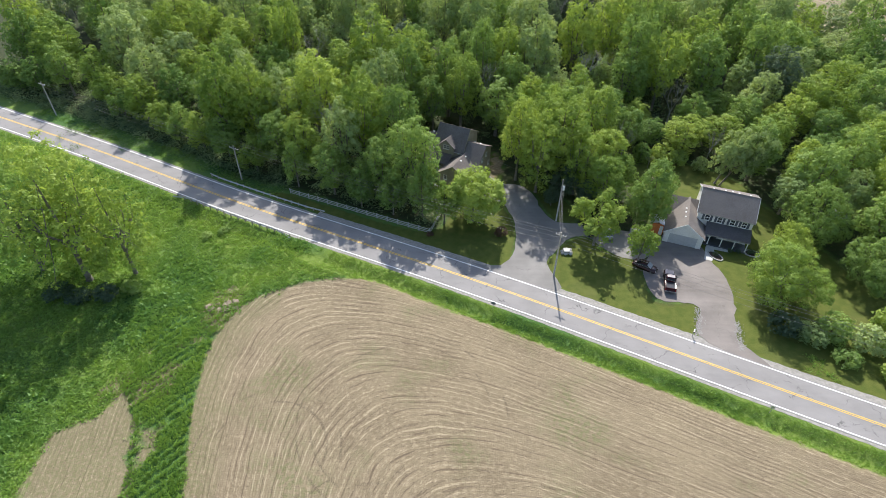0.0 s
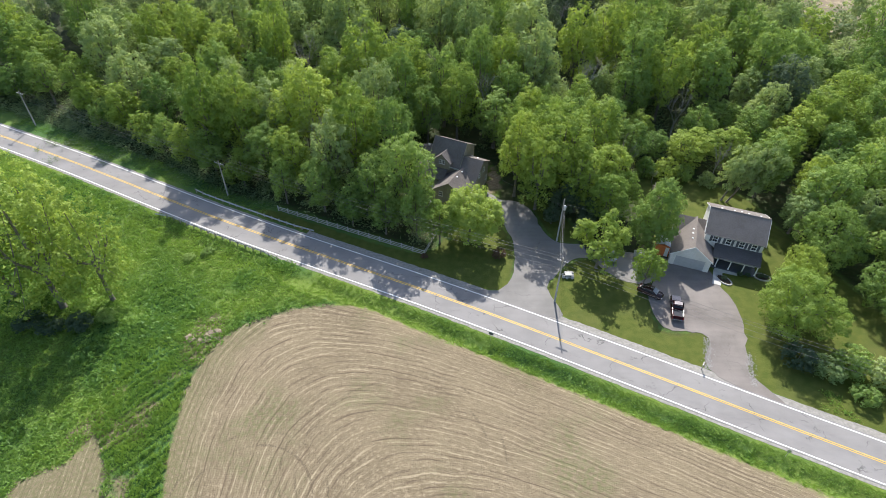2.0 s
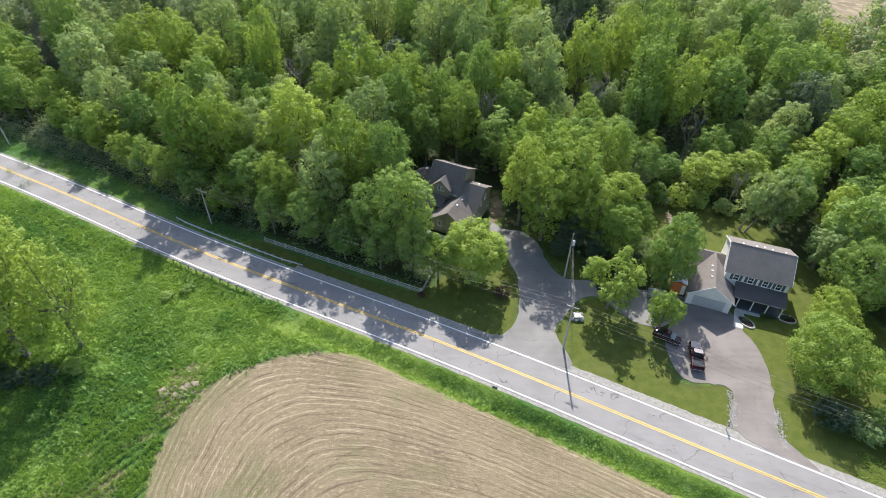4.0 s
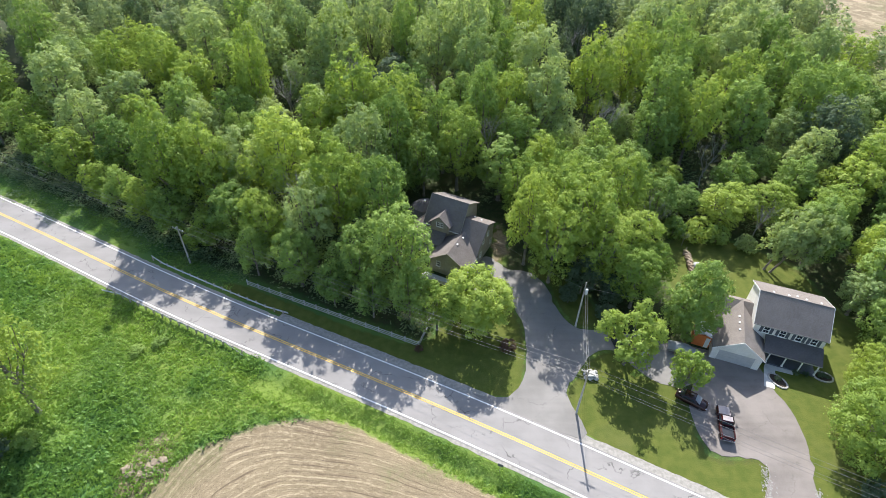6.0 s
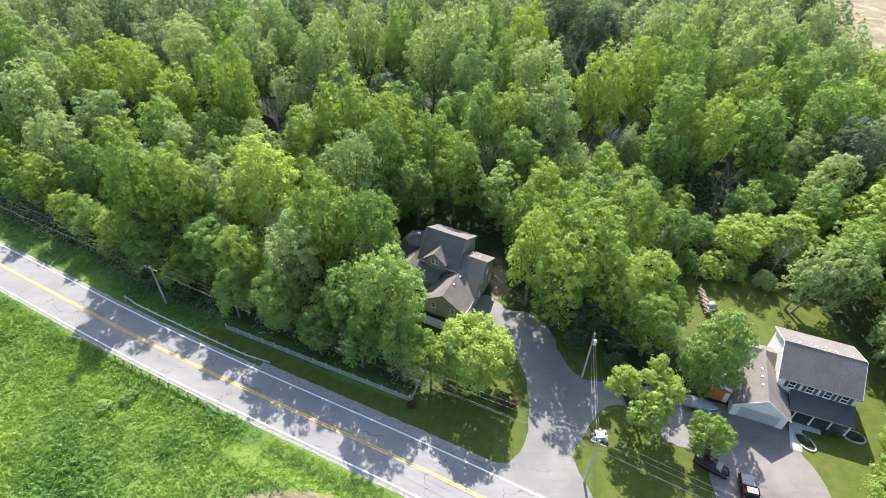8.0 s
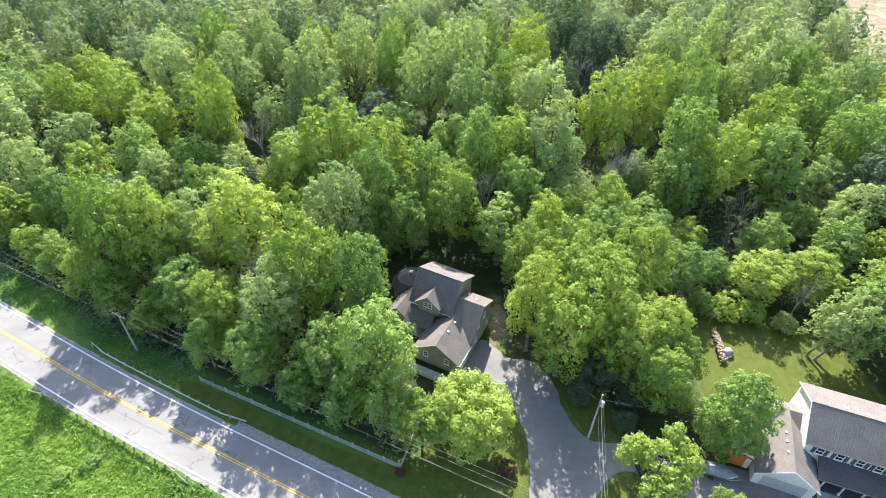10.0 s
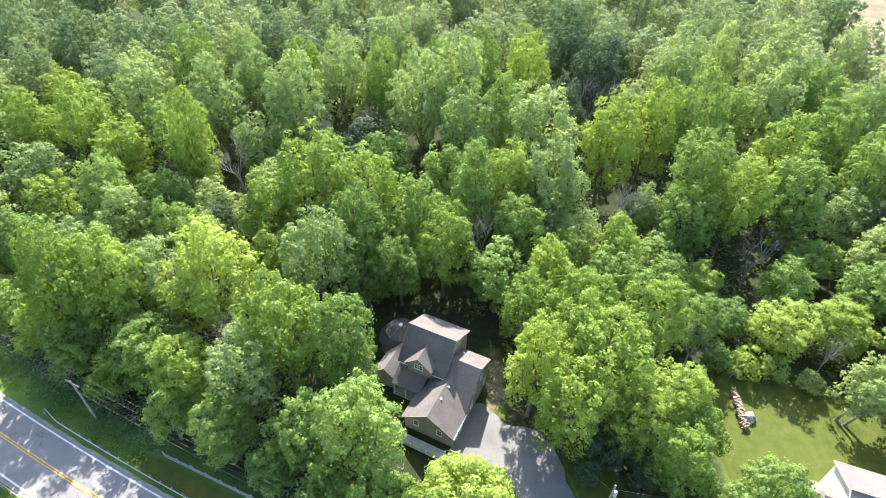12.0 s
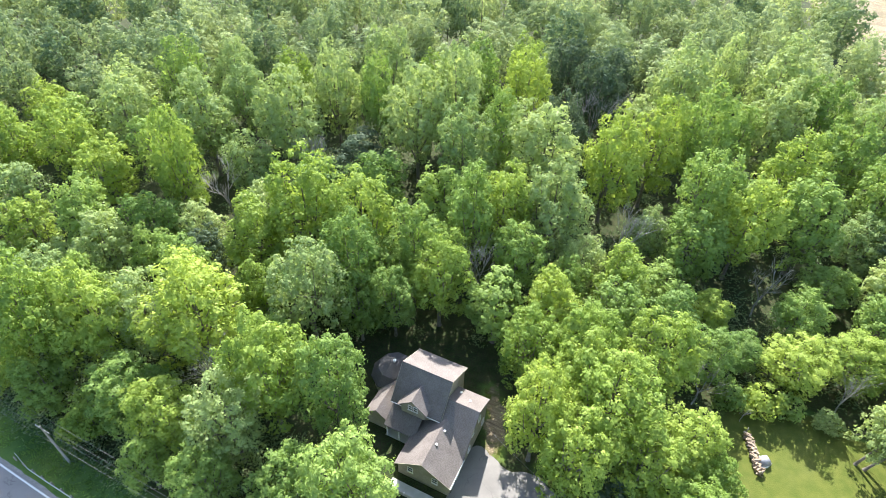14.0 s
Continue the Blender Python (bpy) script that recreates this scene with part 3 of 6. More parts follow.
def gravel_strip(pts, width):
    """Loose pale stones lying along an edge of the drive."""
    P = np.array(smooth_poly(pts, False, 8))
    verts, faces, g = [], [], np.random.default_rng(17)
    shape = np.array([(1, 0, 0), (0, 1, 0), (-1, 0, 0), (0, -1, 0), (0, 0, 0.8)])
    tris = np.array([(0, 1, 4), (1, 2, 4), (2, 3, 4), (3, 0, 4)])
    for i in range(320):
        p = P[int(g.integers(len(P)))] + g.normal(0, width / 2, 2)
        a, r = g.uniform(0, 6.28), g.uniform(0.04, 0.13)
        turn = np.array(((math.cos(a), -math.sin(a)), (math.sin(a), math.cos(a))))
        q = shape * r * g.uniform(0.7, 1.2, (5, 1))
        faces.append(tris + len(verts) * 5)
        verts.append(np.concatenate([q[:, :2] @ turn.T + p, q[:, 2:] + 0.045], 1))
    ob = new("gravel", arrays_mesh("gravel", np.concatenate(verts), np.concatenate(faces), STONE_PALE))
    tagged(ob, "loose pale stones beside the driveway", "gravel", kind="stuff")


gravel_strip([(43.4, 62.6), (44.6, 65.2), (45.4, 68.6)], 0.7)
gravel_strip([(49.6, 59.6), (50.3, 62.6), (51.0, 65.4)], 0.6)

# ---------------- trees ----------------


def crown_lobes(g, form, h, r):
    """A crown as a few egg-shaped lobes round a leader. Rows of x, y, z, radius, half height."""
    low, lobes, lead, reach = {"round": (0.16, 6, 0.56, 0.52), "tall": (0.14, 4, 0.70, 0.46), "spread": (0.2, 7, 0.55, 0.58), "weep": (0.06, 6, 0.58, 0.55),
                               "bush": (0.02, 3, 0.7, 0.45), "open": (0.14, 6, 0.5, 0.55), "dome": (0.1, 6, 0.6, 0.5), "loose": (0.22, 8, 0.42, 0.64)}[form]
    out = [(0.0, 0.0, h * (0.5 + low / 2), r * lead, h * (0.5 - low / 2))]
    turn = g.uniform(0, 6.28)
    for i in range(lobes):
        ang, off = turn + i * 6.2832 / lobes + g.uniform(-0.4, 0.4), r * reach * g.uniform(0.8, 1.15)
        ra = r * (g.uniform(0.26, 0.42) if form in ("open", "loose") else g.uniform(0.36, 0.52))
        top, foot = h * (g.uniform(0.74, 1.0) if form == "round" else g.uniform(0.66, 0.95)), h * low * g.uniform(0.7, 2.0)
        out.append((off * math.cos(ang), off * math.sin(ang), (top + foot) / 2, ra, (top - foot) / 2))
    k = r / max(math.hypot(x, y) + ra for x, y, z, ra, rz in out)
    return [(x * k, y * k, z, ra * k, rz) for x, y, z, ra, rz in out]


def crown_boughs(g, lobes, count, b0, b1):
    """Leafy clumps on the outside of the lobes. Rows of x, y, z, radius, and the outward way."""
    L = np.array(lobes)
    w = L[:, 3] * L[:, 4]
    pts, out = np.zeros((0, 3)), []
    for _ in range(count * 12):
        k = g.choice(len(L), p=w / w.sum())
        d = g.normal(size=3) + np.array((0, 0, 0.25))
        d /= np.linalg.norm(d)
        e = np.array((L[k, 3], L[k, 3], L[k, 4]))
        br = g.uniform(b0, b1)
        p = L[k, :3] + d * (e - br * 0.7) * g.uniform(0.82, 1.10)
        q = np.sqrt(((p[0] - L[:, 0]) ** 2 + (p[1] - L[:, 1]) ** 2) / L[:, 3] ** 2 + (p[2] - L[:, 2]) ** 2 / L[:, 4] ** 2)
        q[k] = 1
        if q.min() < 0.72 or (len(pts) and np.min(np.linalg.norm(pts - p, axis=1)) < br * 0.95):
            continue
        n = d / e
        n /= np.linalg.norm(n)
        pts = np.vstack([pts, p])
        out.append((*p, br, *n))
        if len(out) >= count:
            break
    return out


def leaf_cloud(g, boughs, count, size, lobes, stray=0.12):
    """Three-cornered leaf sprays over the outer, upper side of each clump, strays round them, and a sparse inside."""
    boughs = np.asarray(boughs, float)
    w = boughs[:, 3] ** 2
    inner = int(count * 0.14)
    n = count - inner
    b = boughs[g.choice(len(boughs), n, p=w / w.sum())]
    d = g.normal(size=(n, 3)) + b[:, 4:7] * 0.75 + np.array((0, 0, 0.55))
    d /= np.linalg.norm(d, axis=1)[:, None]
    rr = np.where(g.uniform(0, 1, n) < stray, g.uniform(1.05, 1.75, n), np.clip(g.normal(0.92, 0.13, n), 0.3, 1.2))
    c = b[:, :3] + d * (b[:, 3] * rr)[:, None] * np.array((1, 1, 0.85))
    nrm = d * 1.0 + g.normal(scale=0.29, size=(n, 3)) + np.array((0, 0, 0.25))
    s = size * g.uniform(0.55, 1.4, n)
    K = np.asarray(lobes)
    k = K[g.choice(len(K), inner)]
    di = g.normal(size=(inner, 3))
    di *= (g.uniform(0.35, 0.75, inner) / np.linalg.norm(di, axis=1))[:, None]
    c = np.concatenate([c, k[:, :3] + di * np.stack([k[:, 3], k[:, 3], k[:, 4]], 1)])
    nrm = np.concatenate([nrm, g.normal(size=(inner, 3)) + np.array((0, 0, 0.8))])
    s = np.concatenate([s, size * g.uniform(1.3, 2.1, inner)])
    nrm /= np.linalg.norm(nrm, axis=1)[:, None]
    a = np.cross(nrm, g.normal(size=(count, 3)))
    a /= np.linalg.norm(a, axis=1)[:, None]
    t = np.cross(nrm, a)
    s = s[:, None]
    W = s * g.uniform(0.55, 0.95, count)[:, None]
    v = np.stack([c - a * s * 0.7 - t * W * 0.6, c + a * s * 0.7 - t * W * 0.45, c + t * W + a * s * g.uniform(-0.4, 0.4, count)[:, None]], 1).reshape(-1, 3)
    return v, np.arange(count * 3).reshape(-1, 3)


def trunk_mesh(name, g, h, r, lobes, boughs, limbs=7, material=None, lean=0.03):
    """A tapered stem, a limb into each lobe and branches from the limbs to some of the clumps."""
    bm = bmesh.new()
    base = 0.016 * h
    top = h * 0.8
    bend_x, bend_y = g.uniform(-lean, lean) * h, g.uniform(-lean, lean) * h
    mid = lambda f: Vector((bend_x * f * f, bend_y * f * f, top * f))
    tube([mid(f) + Vector((0, 0, -0.25 if f == 0 else 0)) for f in (0, 0.06, 0.3, 0.6, 1.0)], [base * 1.6, base * 1.1, base * 0.85, base * 0.55, base * 0.15], 8, bm)
    ends = []
    for lo in lobes[1:]:
        f = g.uniform(0.22, 0.45)
        p, q = mid(f), Vector((lo[0], lo[1], lo[2] + lo[4] * 0.6))
        m = p.lerp(q, 0.55) + Vector((lo[0] * 0.18, lo[1] * 0.18, -0.03 * h))
        tube([p, m, q], [base * 0.5, base * 0.34, base * 0.1], 6, bm)
        ends.append((p, m, q))
    for i in range(limbs):
        b = boughs[(i * 7 + 3) % len(boughs)]
        q = Vector(b[:3])
        src = min((e[1] for e in ends), key=lambda e: (e - q).length) if ends else mid(0.5)
        tube([src, src.lerp(q, 0.5) + Vector((0, 0, -0.02 * h)), q], [base * 0.22, base * 0.14, base * 0.05], 4, bm)
    me = bpy.data.meshes.new(name)
    bm.to_mesh(me)
    bm.free()
    me.materials.append(material or BARK)
    return me


class Kind:
    """A form of tree: its height and radius, its crown and its trunk."""

    def __init__(self, seed, form, h, r, leaves, size, clumps=110, clump=(0.11, 0.19)):
        g = np.random.default_rng(seed)
        self.h, self.r, self.form = h, r, form
        lobes = crown_lobes(g, form, h, r)
        boughs = crown_boughs(g, lobes, clumps, r * clump[0], r * clump[1])
        self.v, self.f = leaf_cloud(g, boughs, leaves, size, lobes, 0.05 if size > 0.36 else 0.12)
        self.v[:, 2] = np.maximum(self.v[:, 2], 0.12)
        self.crown = arrays_mesh("crown", self.v, self.f, LEAF[1])
        self.trunk = trunk_mesh("trunk", g, h, r, lobes, boughs, 3 if form == "bush" else 9)


BROAD = [Kind(11 + i, "spread", 22.0, 7.2, 10500, 0.275, 150, (0.09, 0.16)) for i in range(4)]
FINE = [Kind(21 + i, "round", 21.0, 6.2, 9500, 0.245, 140, (0.09, 0.17)) for i in range(4)]
ROUND = [Kind(31 + i, "round", 22.0, 6.4, 6200, 0.315, 120) for i in range(5)]
TALL = [Kind(41 + i, "tall", 25.0, 5.6, 5600, 0.315, 120, (0.12, 0.2)) for i in range(1)]
SPREAD = [Kind(51 + i, "spread", 22.0, 7.4, 7200, 0.33, 140, (0.10, 0.17)) for i in range(4)]
LONE = [Kind(61 + i, "weep", 26.0, 8.0, 7600, 0.27, 150, (0.08, 0.15)) for i in range(3)]
WEEP = [Kind(71 + i, "weep", 12.0, 7.2, 17000, 0.17, 190, (0.07, 0.13)) for i in range(2)]
YARD = [Kind(76 + i, "dome", 13.0, 5.6, 14000, 0.205, 150, (0.09, 0.16)) for i in range(2)]
OPEN = [Kind(81 + i, "open", 14.0, 5.2, 5600, 0.25, 110, (0.11, 0.19)) for i in range(4)]
LOOSE = [Kind(86 + i, "loose", 12.0, 5.0, 7600, 0.20, 90, (0.08, 0.16)) for i in range(3)]
BUSH = [Kind(111 + i, "bush", 3.6, 2.4, 1300, 0.20, 40, (0.16, 0.28)) for i in range(3)]
FAR = [Kind(131 + i, ("round", "spread", "round")[i % 3], 22.0, 6.6, 3300, 0.385, 85, (0.13, 0.22)) for i in range(6)]

KIND_WORDS = ["yellow-green", "mid-green", "pale grey-green", "dark green", "reddish-brown"]
planted = []


def plant(x, y, kinds, tone, height=None, radius=None, where="in the woods", name="tree", turn=None, tilt=0.0):
    """One tree: trunk and crown under an Empty at its foot."""
    g = random.random
    k = kinds[int(g() * len(kinds))]
    hs = (height or k.h * (0.85 + 0.3 * g())) / k.h
    rs = (radius or k.r * (0.85 + 0.3 * g())) / k.r
    z = float(gz(x, y))
    t = new(name)
    t.matrix_basis = pose(x, y, z - 0.02, 0, 0, turn if turn is not None else 360 * g()) @ pose(0, 0, 0, 0, tilt, 0) @ Matrix.Diagonal((rs, rs, hs, 1))
    shape = {"round": "rounded", "tall": "tall", "spread": "broad spreading", "weep": "fine-leaved drooping", "bush": "low dense", "open": "loose-crowned", "dome": "dense rounded", "loose": "loose-crowned"}[k.form]
    tagged(t, f"{shape} {KIND_WORDS[tone]} leafy {name} {where}", name, "woodland trees" if name == "tree" else "shrubs")
    tr, cr = new("trunk", k.trunk), new("crown", k.crown)
    tr.parent = cr.parent = t
    cr.material_slots[0].link = "OBJECT"
    cr.material_slots[0].material = LEAF[tone]
    planted.append((x, y, (radius or k.r * rs)))
    return t


# Trees in the yards: place, height, radius, tone
for x, y, h, r, tone, kinds in ((7.0, 92.6, 12.8, 7.0, 0, YARD), (1.2, 91.8, 10.5, 4.2, 0, LOOSE), (30.6, 85.4, 12.4, 5.6, 0, LOOSE), (38.0, 80.5, 9.2, 3.3, 0, LOOSE), (42.6, 92.2, 15.2, 5.3, 1, YARD)):
    plant(x, y, kinds, tone, h, r, "on the mown lawn")
for x, y, h, r, tone in ((59.8, 71.6, 11.8, 7.8, 0), (66.4, 82.0, 8.5, 4.4, 0), (73.5, 88.0, 13.0, 6.5, 1), (79.0, 75.0, 12.0, 6.5, 1)):
    plant(x, y, WEEP, tone, h, r, "beside the house")
for x, y, h, r, tone in ((57.5, 63.5, 3.8, 3.0, 3), (61.0, 61.8, 3.2, 2.8, 2), (65.0, 62.5, 5.0, 3.2, 1), (69.0, 60.0, 5.0, 3.4, 2), (73.5, 58.0, 5.0, 3.2, 1), (64.5, 57.0, 2.6, 2.4, 1), (70.0, 53.8, 3.0, 2.6, 0), (78, 54, 4.5, 3.4, 1), (75, 64, 5, 3.6, 0), (82, 60, 6, 4, 1)):
    plant(x, y, BUSH, tone, h, r, "at the edge of the lawn", "shrub")
# The trees in the meadow, of several stems
for x, y, h, r, tone in ((-62.5, 72.8, 27.0, 8.6, 0), (-55.4, 75.2, 24.0, 6.0, 0), (-66.5, 80.5, 25.0, 7.0, 0), (-72.5, 75.5, 24.0, 7.2, 1)):
    plant(x, y, LONE, tone, h, r, "standing in the meadow")
for x, y, h, r, tone in ((-65.5, 68.6, 2.6, 2.6, 3), (-61.5, 67.4, 2.4, 2.4, 3), (-57, 68.4, 2.8, 2.4, 3), (-53.6, 70.2, 2.2, 2.0, 1)):
    plant(x, y, BUSH, tone, h, r, "under a meadow tree", "shrub")
for x, y, h, r, tone in ((-46.5, 87.0, 1.1, 1.5, 1), (-43.5, 88.6, 1.2, 1.4, 1)):
    plant(x, y, BUSH, tone, h, r, "in the meadow by the road", "shrub")
for x, y, h, r in ((12.6, 88.0, 2.0, 1.5), (-1.6, 87.5, 0.9, 0.8)):
    plant(x, y, BUSH, 4, h, r, "on the shaded lawn", "shrub")
# Trees round the drive
for x, y, h, r, tone in ((17.2, 108.6, 20.5, 4.8, 0), (17.4, 121.5, 17.0, 5.0, 0), (21.2, 103.8, 19.5, 5.2, 0), (26.4, 110.0, 21.5, 7.0, 0), (35.4, 117.5, 19.5, 5.6, 0), (29.4, 103.2, 16.0, 5.0, 0), (35.6, 106.2, 14.5, 5.2, 0),
                         (34.6, 97.8, 13.0, 4.6, 0), (26.0, 119.5, 19.0, 5.6, 0), (38.8, 102.5, 11.0, 3.8, 0), (23.8, 114.6, 20.0, 5.2, 0)):
    plant(x, y, FINE, tone, h, r, "beside the driveway")
for x, y, h, r, tone in ((26.6, 101.2, 8.5, 3.4, 3), (31.0, 98.6, 6.5, 3.0, 3), (24.0, 98.8, 4.6, 2.2, 3), (29.6, 94.8, 3.6, 2.2, 3)):
    plant(x, y, OPEN, tone, h, r, "in the shade beside the driveway")
# Trees west of the tan house, down to the road
for x, y, h, r, tone in ((-5.2, 99.4, 20.0, 6.0, 1), (-8.6, 111.6, 22.0, 5.2, 1), (-17.4, 112.8, 24.5, 6.6, 0), (-21.5, 108.0, 19.5, 5.4, 2), (-29.8, 122.8, 24.0, 8.2, 0), (-44.5, 122.4, 23.5, 6.8, 0), (-51.5, 121.8, 25.5, 6.8, 0),
                         (-15.0, 128.2, 23.0, 6.2, 2), (-37.0, 114.0, 15.0, 5.8, 1), (-30.5, 110.0, 15.5, 5.0, 0), (-23.0, 101.6, 13.0, 4.4, 1), (-13.0, 100.4, 15.0, 4.6, 1), (-38.0, 124.5, 19.0, 5.6, 2)):
    plant(x, y, BROAD if r > 6.3 else FINE, tone, h, r, "at the wood's edge by the road")
for x, y, h, r, tone in ((-50.5, 116.0, 11.5, 4.8, 1), (-9.5, 94.4, 11.0, 3.6, 1), (-3.4, 93.8, 12.5, 4.0, 1), (-16.5, 97.0, 10.5, 3.6, 1), (-31.5, 104.2, 11.0, 3.6, 1), (-43.0, 112.0, 9.5, 4.2, 0), (-58.0, 120.0, 10.0, 4.6, 0), (-69.5, 126.8, 9.5, 4.6, 0), (-63.5, 123.5, 10.5, 4.2, 1),
                         (-77.5, 133.8, 13.5, 5.4, 0), (-89.5, 140.8, 12.5, 5.4, 0), (-84.0, 135.0, 9.0, 4.2, 1)):
    plant(x, y, OPEN, tone, h, r, "at the wood's edge by the road")
# Trees behind the tan house
for x, y, h, r, tone in ((4.8, 133.0, 20.0, 5.8, 0), (-4.0, 139.6, 14.0, 4.8, 1), (-7.8, 129.6, 15.0, 4.2, 1), (-9.0, 135.6, 23.0, 5.6, 1), (-18.5, 147.0, 26.5, 7.8, 0), (-9.0, 145.0, 23.0, 6.6, 0), (-27.0, 143.8, 19.0, 6.2, 0), (-2.4, 130.6, 15.5, 4.4, 1), (10.5, 144.5, 25.0, 5.4, 1), (1.6, 140.0, 21.5, 5.0, 1),
                         (-45.6, 147.2, 17.5, 5.2, 1), (-57.5, 147.6, 19.5, 5.8, 1), (-71.0, 170.2, 23.0, 7.0, 0), (-75.5, 154.5, 17.0, 6.4, 2)):
    plant(x, y, SPREAD if r > 6.7 else FINE if y < 137 else ROUND, tone, h, r, "behind the tan house")
# Trees behind the white house and its lawn
for x, y, h, r, tone in ((58.6, 121.8, 10.5, 5.8, 0), (67.5, 121.2, 10.5, 5.6, 0), (51.0, 124.5, 8.0, 4.0, 1), (70.5, 110.0, 15.0, 5.4, 1), (77.2, 98.0, 16.5, 5.8, 1), (83.6, 125.5, 14.5, 5.6, 0), (76.0, 117.0, 14.0, 5.4, 0),
                         (72.0, 97.0, 10.0, 4.2, 2), (44.8, 121.5, 12.0, 4.4, 1), (75.0, 128.0, 13.0, 5.0, 1), (84.5, 111.0, 12.0, 4.6, 1)):
    plant(x, y, FINE if x < 70 else ROUND, tone, h, r, "behind the white house")
for x, y, h, r, tone in ((52.6, 117.0, 5.0, 3.4, 0), (47.8, 117.6, 4.8, 3.0, 1), (56.2, 116.2, 4.0, 2.6, 1), (60.8, 114.0, 3.6, 2.4, 2)):
    plant(x, y, BUSH, tone, h, r, "at the back of the lawn", "shrub")
for x, y, h, r, lean in ((62.6, 108.4, 15.0, 4.6, 13), (63.4, 107.6, 16.0, 4.8, 22)):
    plant(x, y, LOOSE, 2, h, r, "leaning at the edge of the lawn", turn=0, tilt=lean)
# Trees of the deep wood that stand out
for x, y, h, r, tone in ((-46.0, 178.0, 25.5, 7.8, 2), (-50.5, 168.0, 22.0, 6.6, 1), (-27.0, 176.6, 28.0, 8.0, 2), (-0.3, 176.6, 29.0, 8.2, 2), (9.6, 164.4, 27.0, 7.0, 2), (17.0, 171.0, 25.5, 5.8, 1), (24.5, 191.6, 26.5, 6.4, 0), (38.0, 162.4, 26.5, 7.2, 0),
                         (24.8, 148.6, 24.0, 7.2, 2), (16.0, 149.5, 23.0, 6.0, 0), (58.2, 145.6, 22.8, 6.8, 0), (70.8, 147.2, 21.0, 6.6, 1), (48.2, 168.4, 26.0, 6.2, 0), (58.0, 170.0, 28.5, 6.8, 1), (86.0, 166.0, 24.0, 7.2, 1), (60.0, 190.4, 30.0, 8.6, 2)):
    plant(x, y, SPREAD if r > 6.7 else ROUND, tone, h, r)
for x, y, h, r, tone in ((84.2, 193.2, 30.0, 8.6, 2), (-19.5, 189.0, 28.5, 7.2, 2), (-47.5, 205.5, 22.5, 7.0, 2), (-8.7, 197.0, 28.5, 6.4, 2), (8.3, 182.8, 31.0, 6.6, 2), (52.6, 151.6, 25.0, 6.2, 1), (34.4, 135.6, 16.5, 5.4, 0), (48.8, 143.2, 18.0, 5.6, 1),
                         (-60.0, 160.5, 20.0, 6.2, 0), (-35.5, 135.0, 17.0, 5.4, 1), (73.0, 160.0, 23.0, 6.6, 0), (78.0, 179.0, 26.0, 7.4, 2), (31.0, 127.5, 15.0, 5.0, 1), (41.0, 128.5, 13.0, 4.8, 1), (17.5, 138.0, 19.0, 5.2, 1)):
    plant(x, y, SPREAD if r > 6.7 else ROUND, tone, h, r)
for x, y, h, r in ((41.0, 192.0, 26.0, 6.8), (31.5, 181.5, 21.5, 5.0), (47.0, 201.0, 24.0, 6.5), (37.5, 206.0, 24.0, 6.0), (34.5, 175.0, 17.0, 4.0)):
    plant(x, y, ROUND, 3, h, r)


def bare_tree(x, y, h, seed, where):
    """A leafless tree: forked limbs and a haze of twigs."""
    g = random.Random(seed)
    t = thing("bare_tree", pose(x, y, float(gz(x, y))), f"leafless grey dead tree with many twigs {where}", "dead tree", "dead trees")
    bm, tw = bmesh.new(), bmesh.new()

    def grow(p, d, length, r, depth):
        q = p + d * length * 0.5 + Vector((g.uniform(-1, 1), g.uniform(-1, 1), 0)) * length * 0.06
        e = p + d * length
        tube([p, q, e], [r, r * 0.82, r * 0.6], 6 if depth < 2 else 3, bm if depth < 2 else tw, depth < 2)
        if depth == 5:
            return
        for i in range(3 if depth < 5 else 2):
            nd = (d + Vector((g.gauss(0, 0.36), g.gauss(0, 0.36), g.gauss(0.22, 0.16)))).normalized()
            grow(p.lerp(e, g.uniform(0.55, 1.0)), nd, length * g.uniform(0.58, 0.8), r * 0.55, depth + 1)

    grow(Vector((0, 0, -0.2)), Vector((g.uniform(-0.08, 0.08), g.uniform(-0.08, 0.08), 1)).normalized(), h * 0.33, h * 0.0105, 0)
    part("trunk", bm, BARK_GREY, t)
    part("twig_crown", tw, BARK_GREY, t)
    planted.append((x, y, h * 0.17))


for i, (x, y, h) in enumerate(((-36.7, 157.8, 20.5), (37.0, 184.0, 25.0), (11.6, 137.2, 20.0), (36.2, 143.2, 23.0), (59.7, 136.0, 17.0), (31.5, 131.0, 18.0), (43.0, 117.8, 12.5), (62.6, 115.5, 11.5), (-25.5, 115.5, 21.0), (-22.0, 168.0, 22.0))):
    bare_tree(x, y, h, 5 + i, "among the leafy trees")
bare_tree(49.2, 115.0, 4.5, 31, "beside the firewood")

# The rest of the wood, filled in without crowding
spots = np.array([(x, y) for x, y, r in planted])
sizes = np.array([r for x, y, r in planted])
HOUSE_L, HOUSE_R = (3.2, 116.0), (57.3, 91.8)
keep_out = [DRIVE_A, DRIVE_B, LAWN_A, LAWN_B, YARD_L]
cand = np.stack([rng.uniform(-230, 170, 40000), rng.uniform(70, 345, 40000)], 1)
s_c, v_c = road_sv(cand[:, 0], cand[:, 1])
ok = (v_c > np.where(s_c < -62, 14.0, 11.5)) & (np.abs(cand[:, 0]) < 0.3 * cand[:, 1] + 78) & (cand[:, 1] < 276) & (cand[:, 0] < np.where(cand[:, 1] < 201, 175, 113 + 0.27 * (cand[:, 1] - 165)))
for p in keep_out:
    ok &= signed(cand[:, 0], cand[:, 1], p) < -3.0
ok &= signed(cand[:, 0], cand[:, 1], LAWN_C) < -1.5
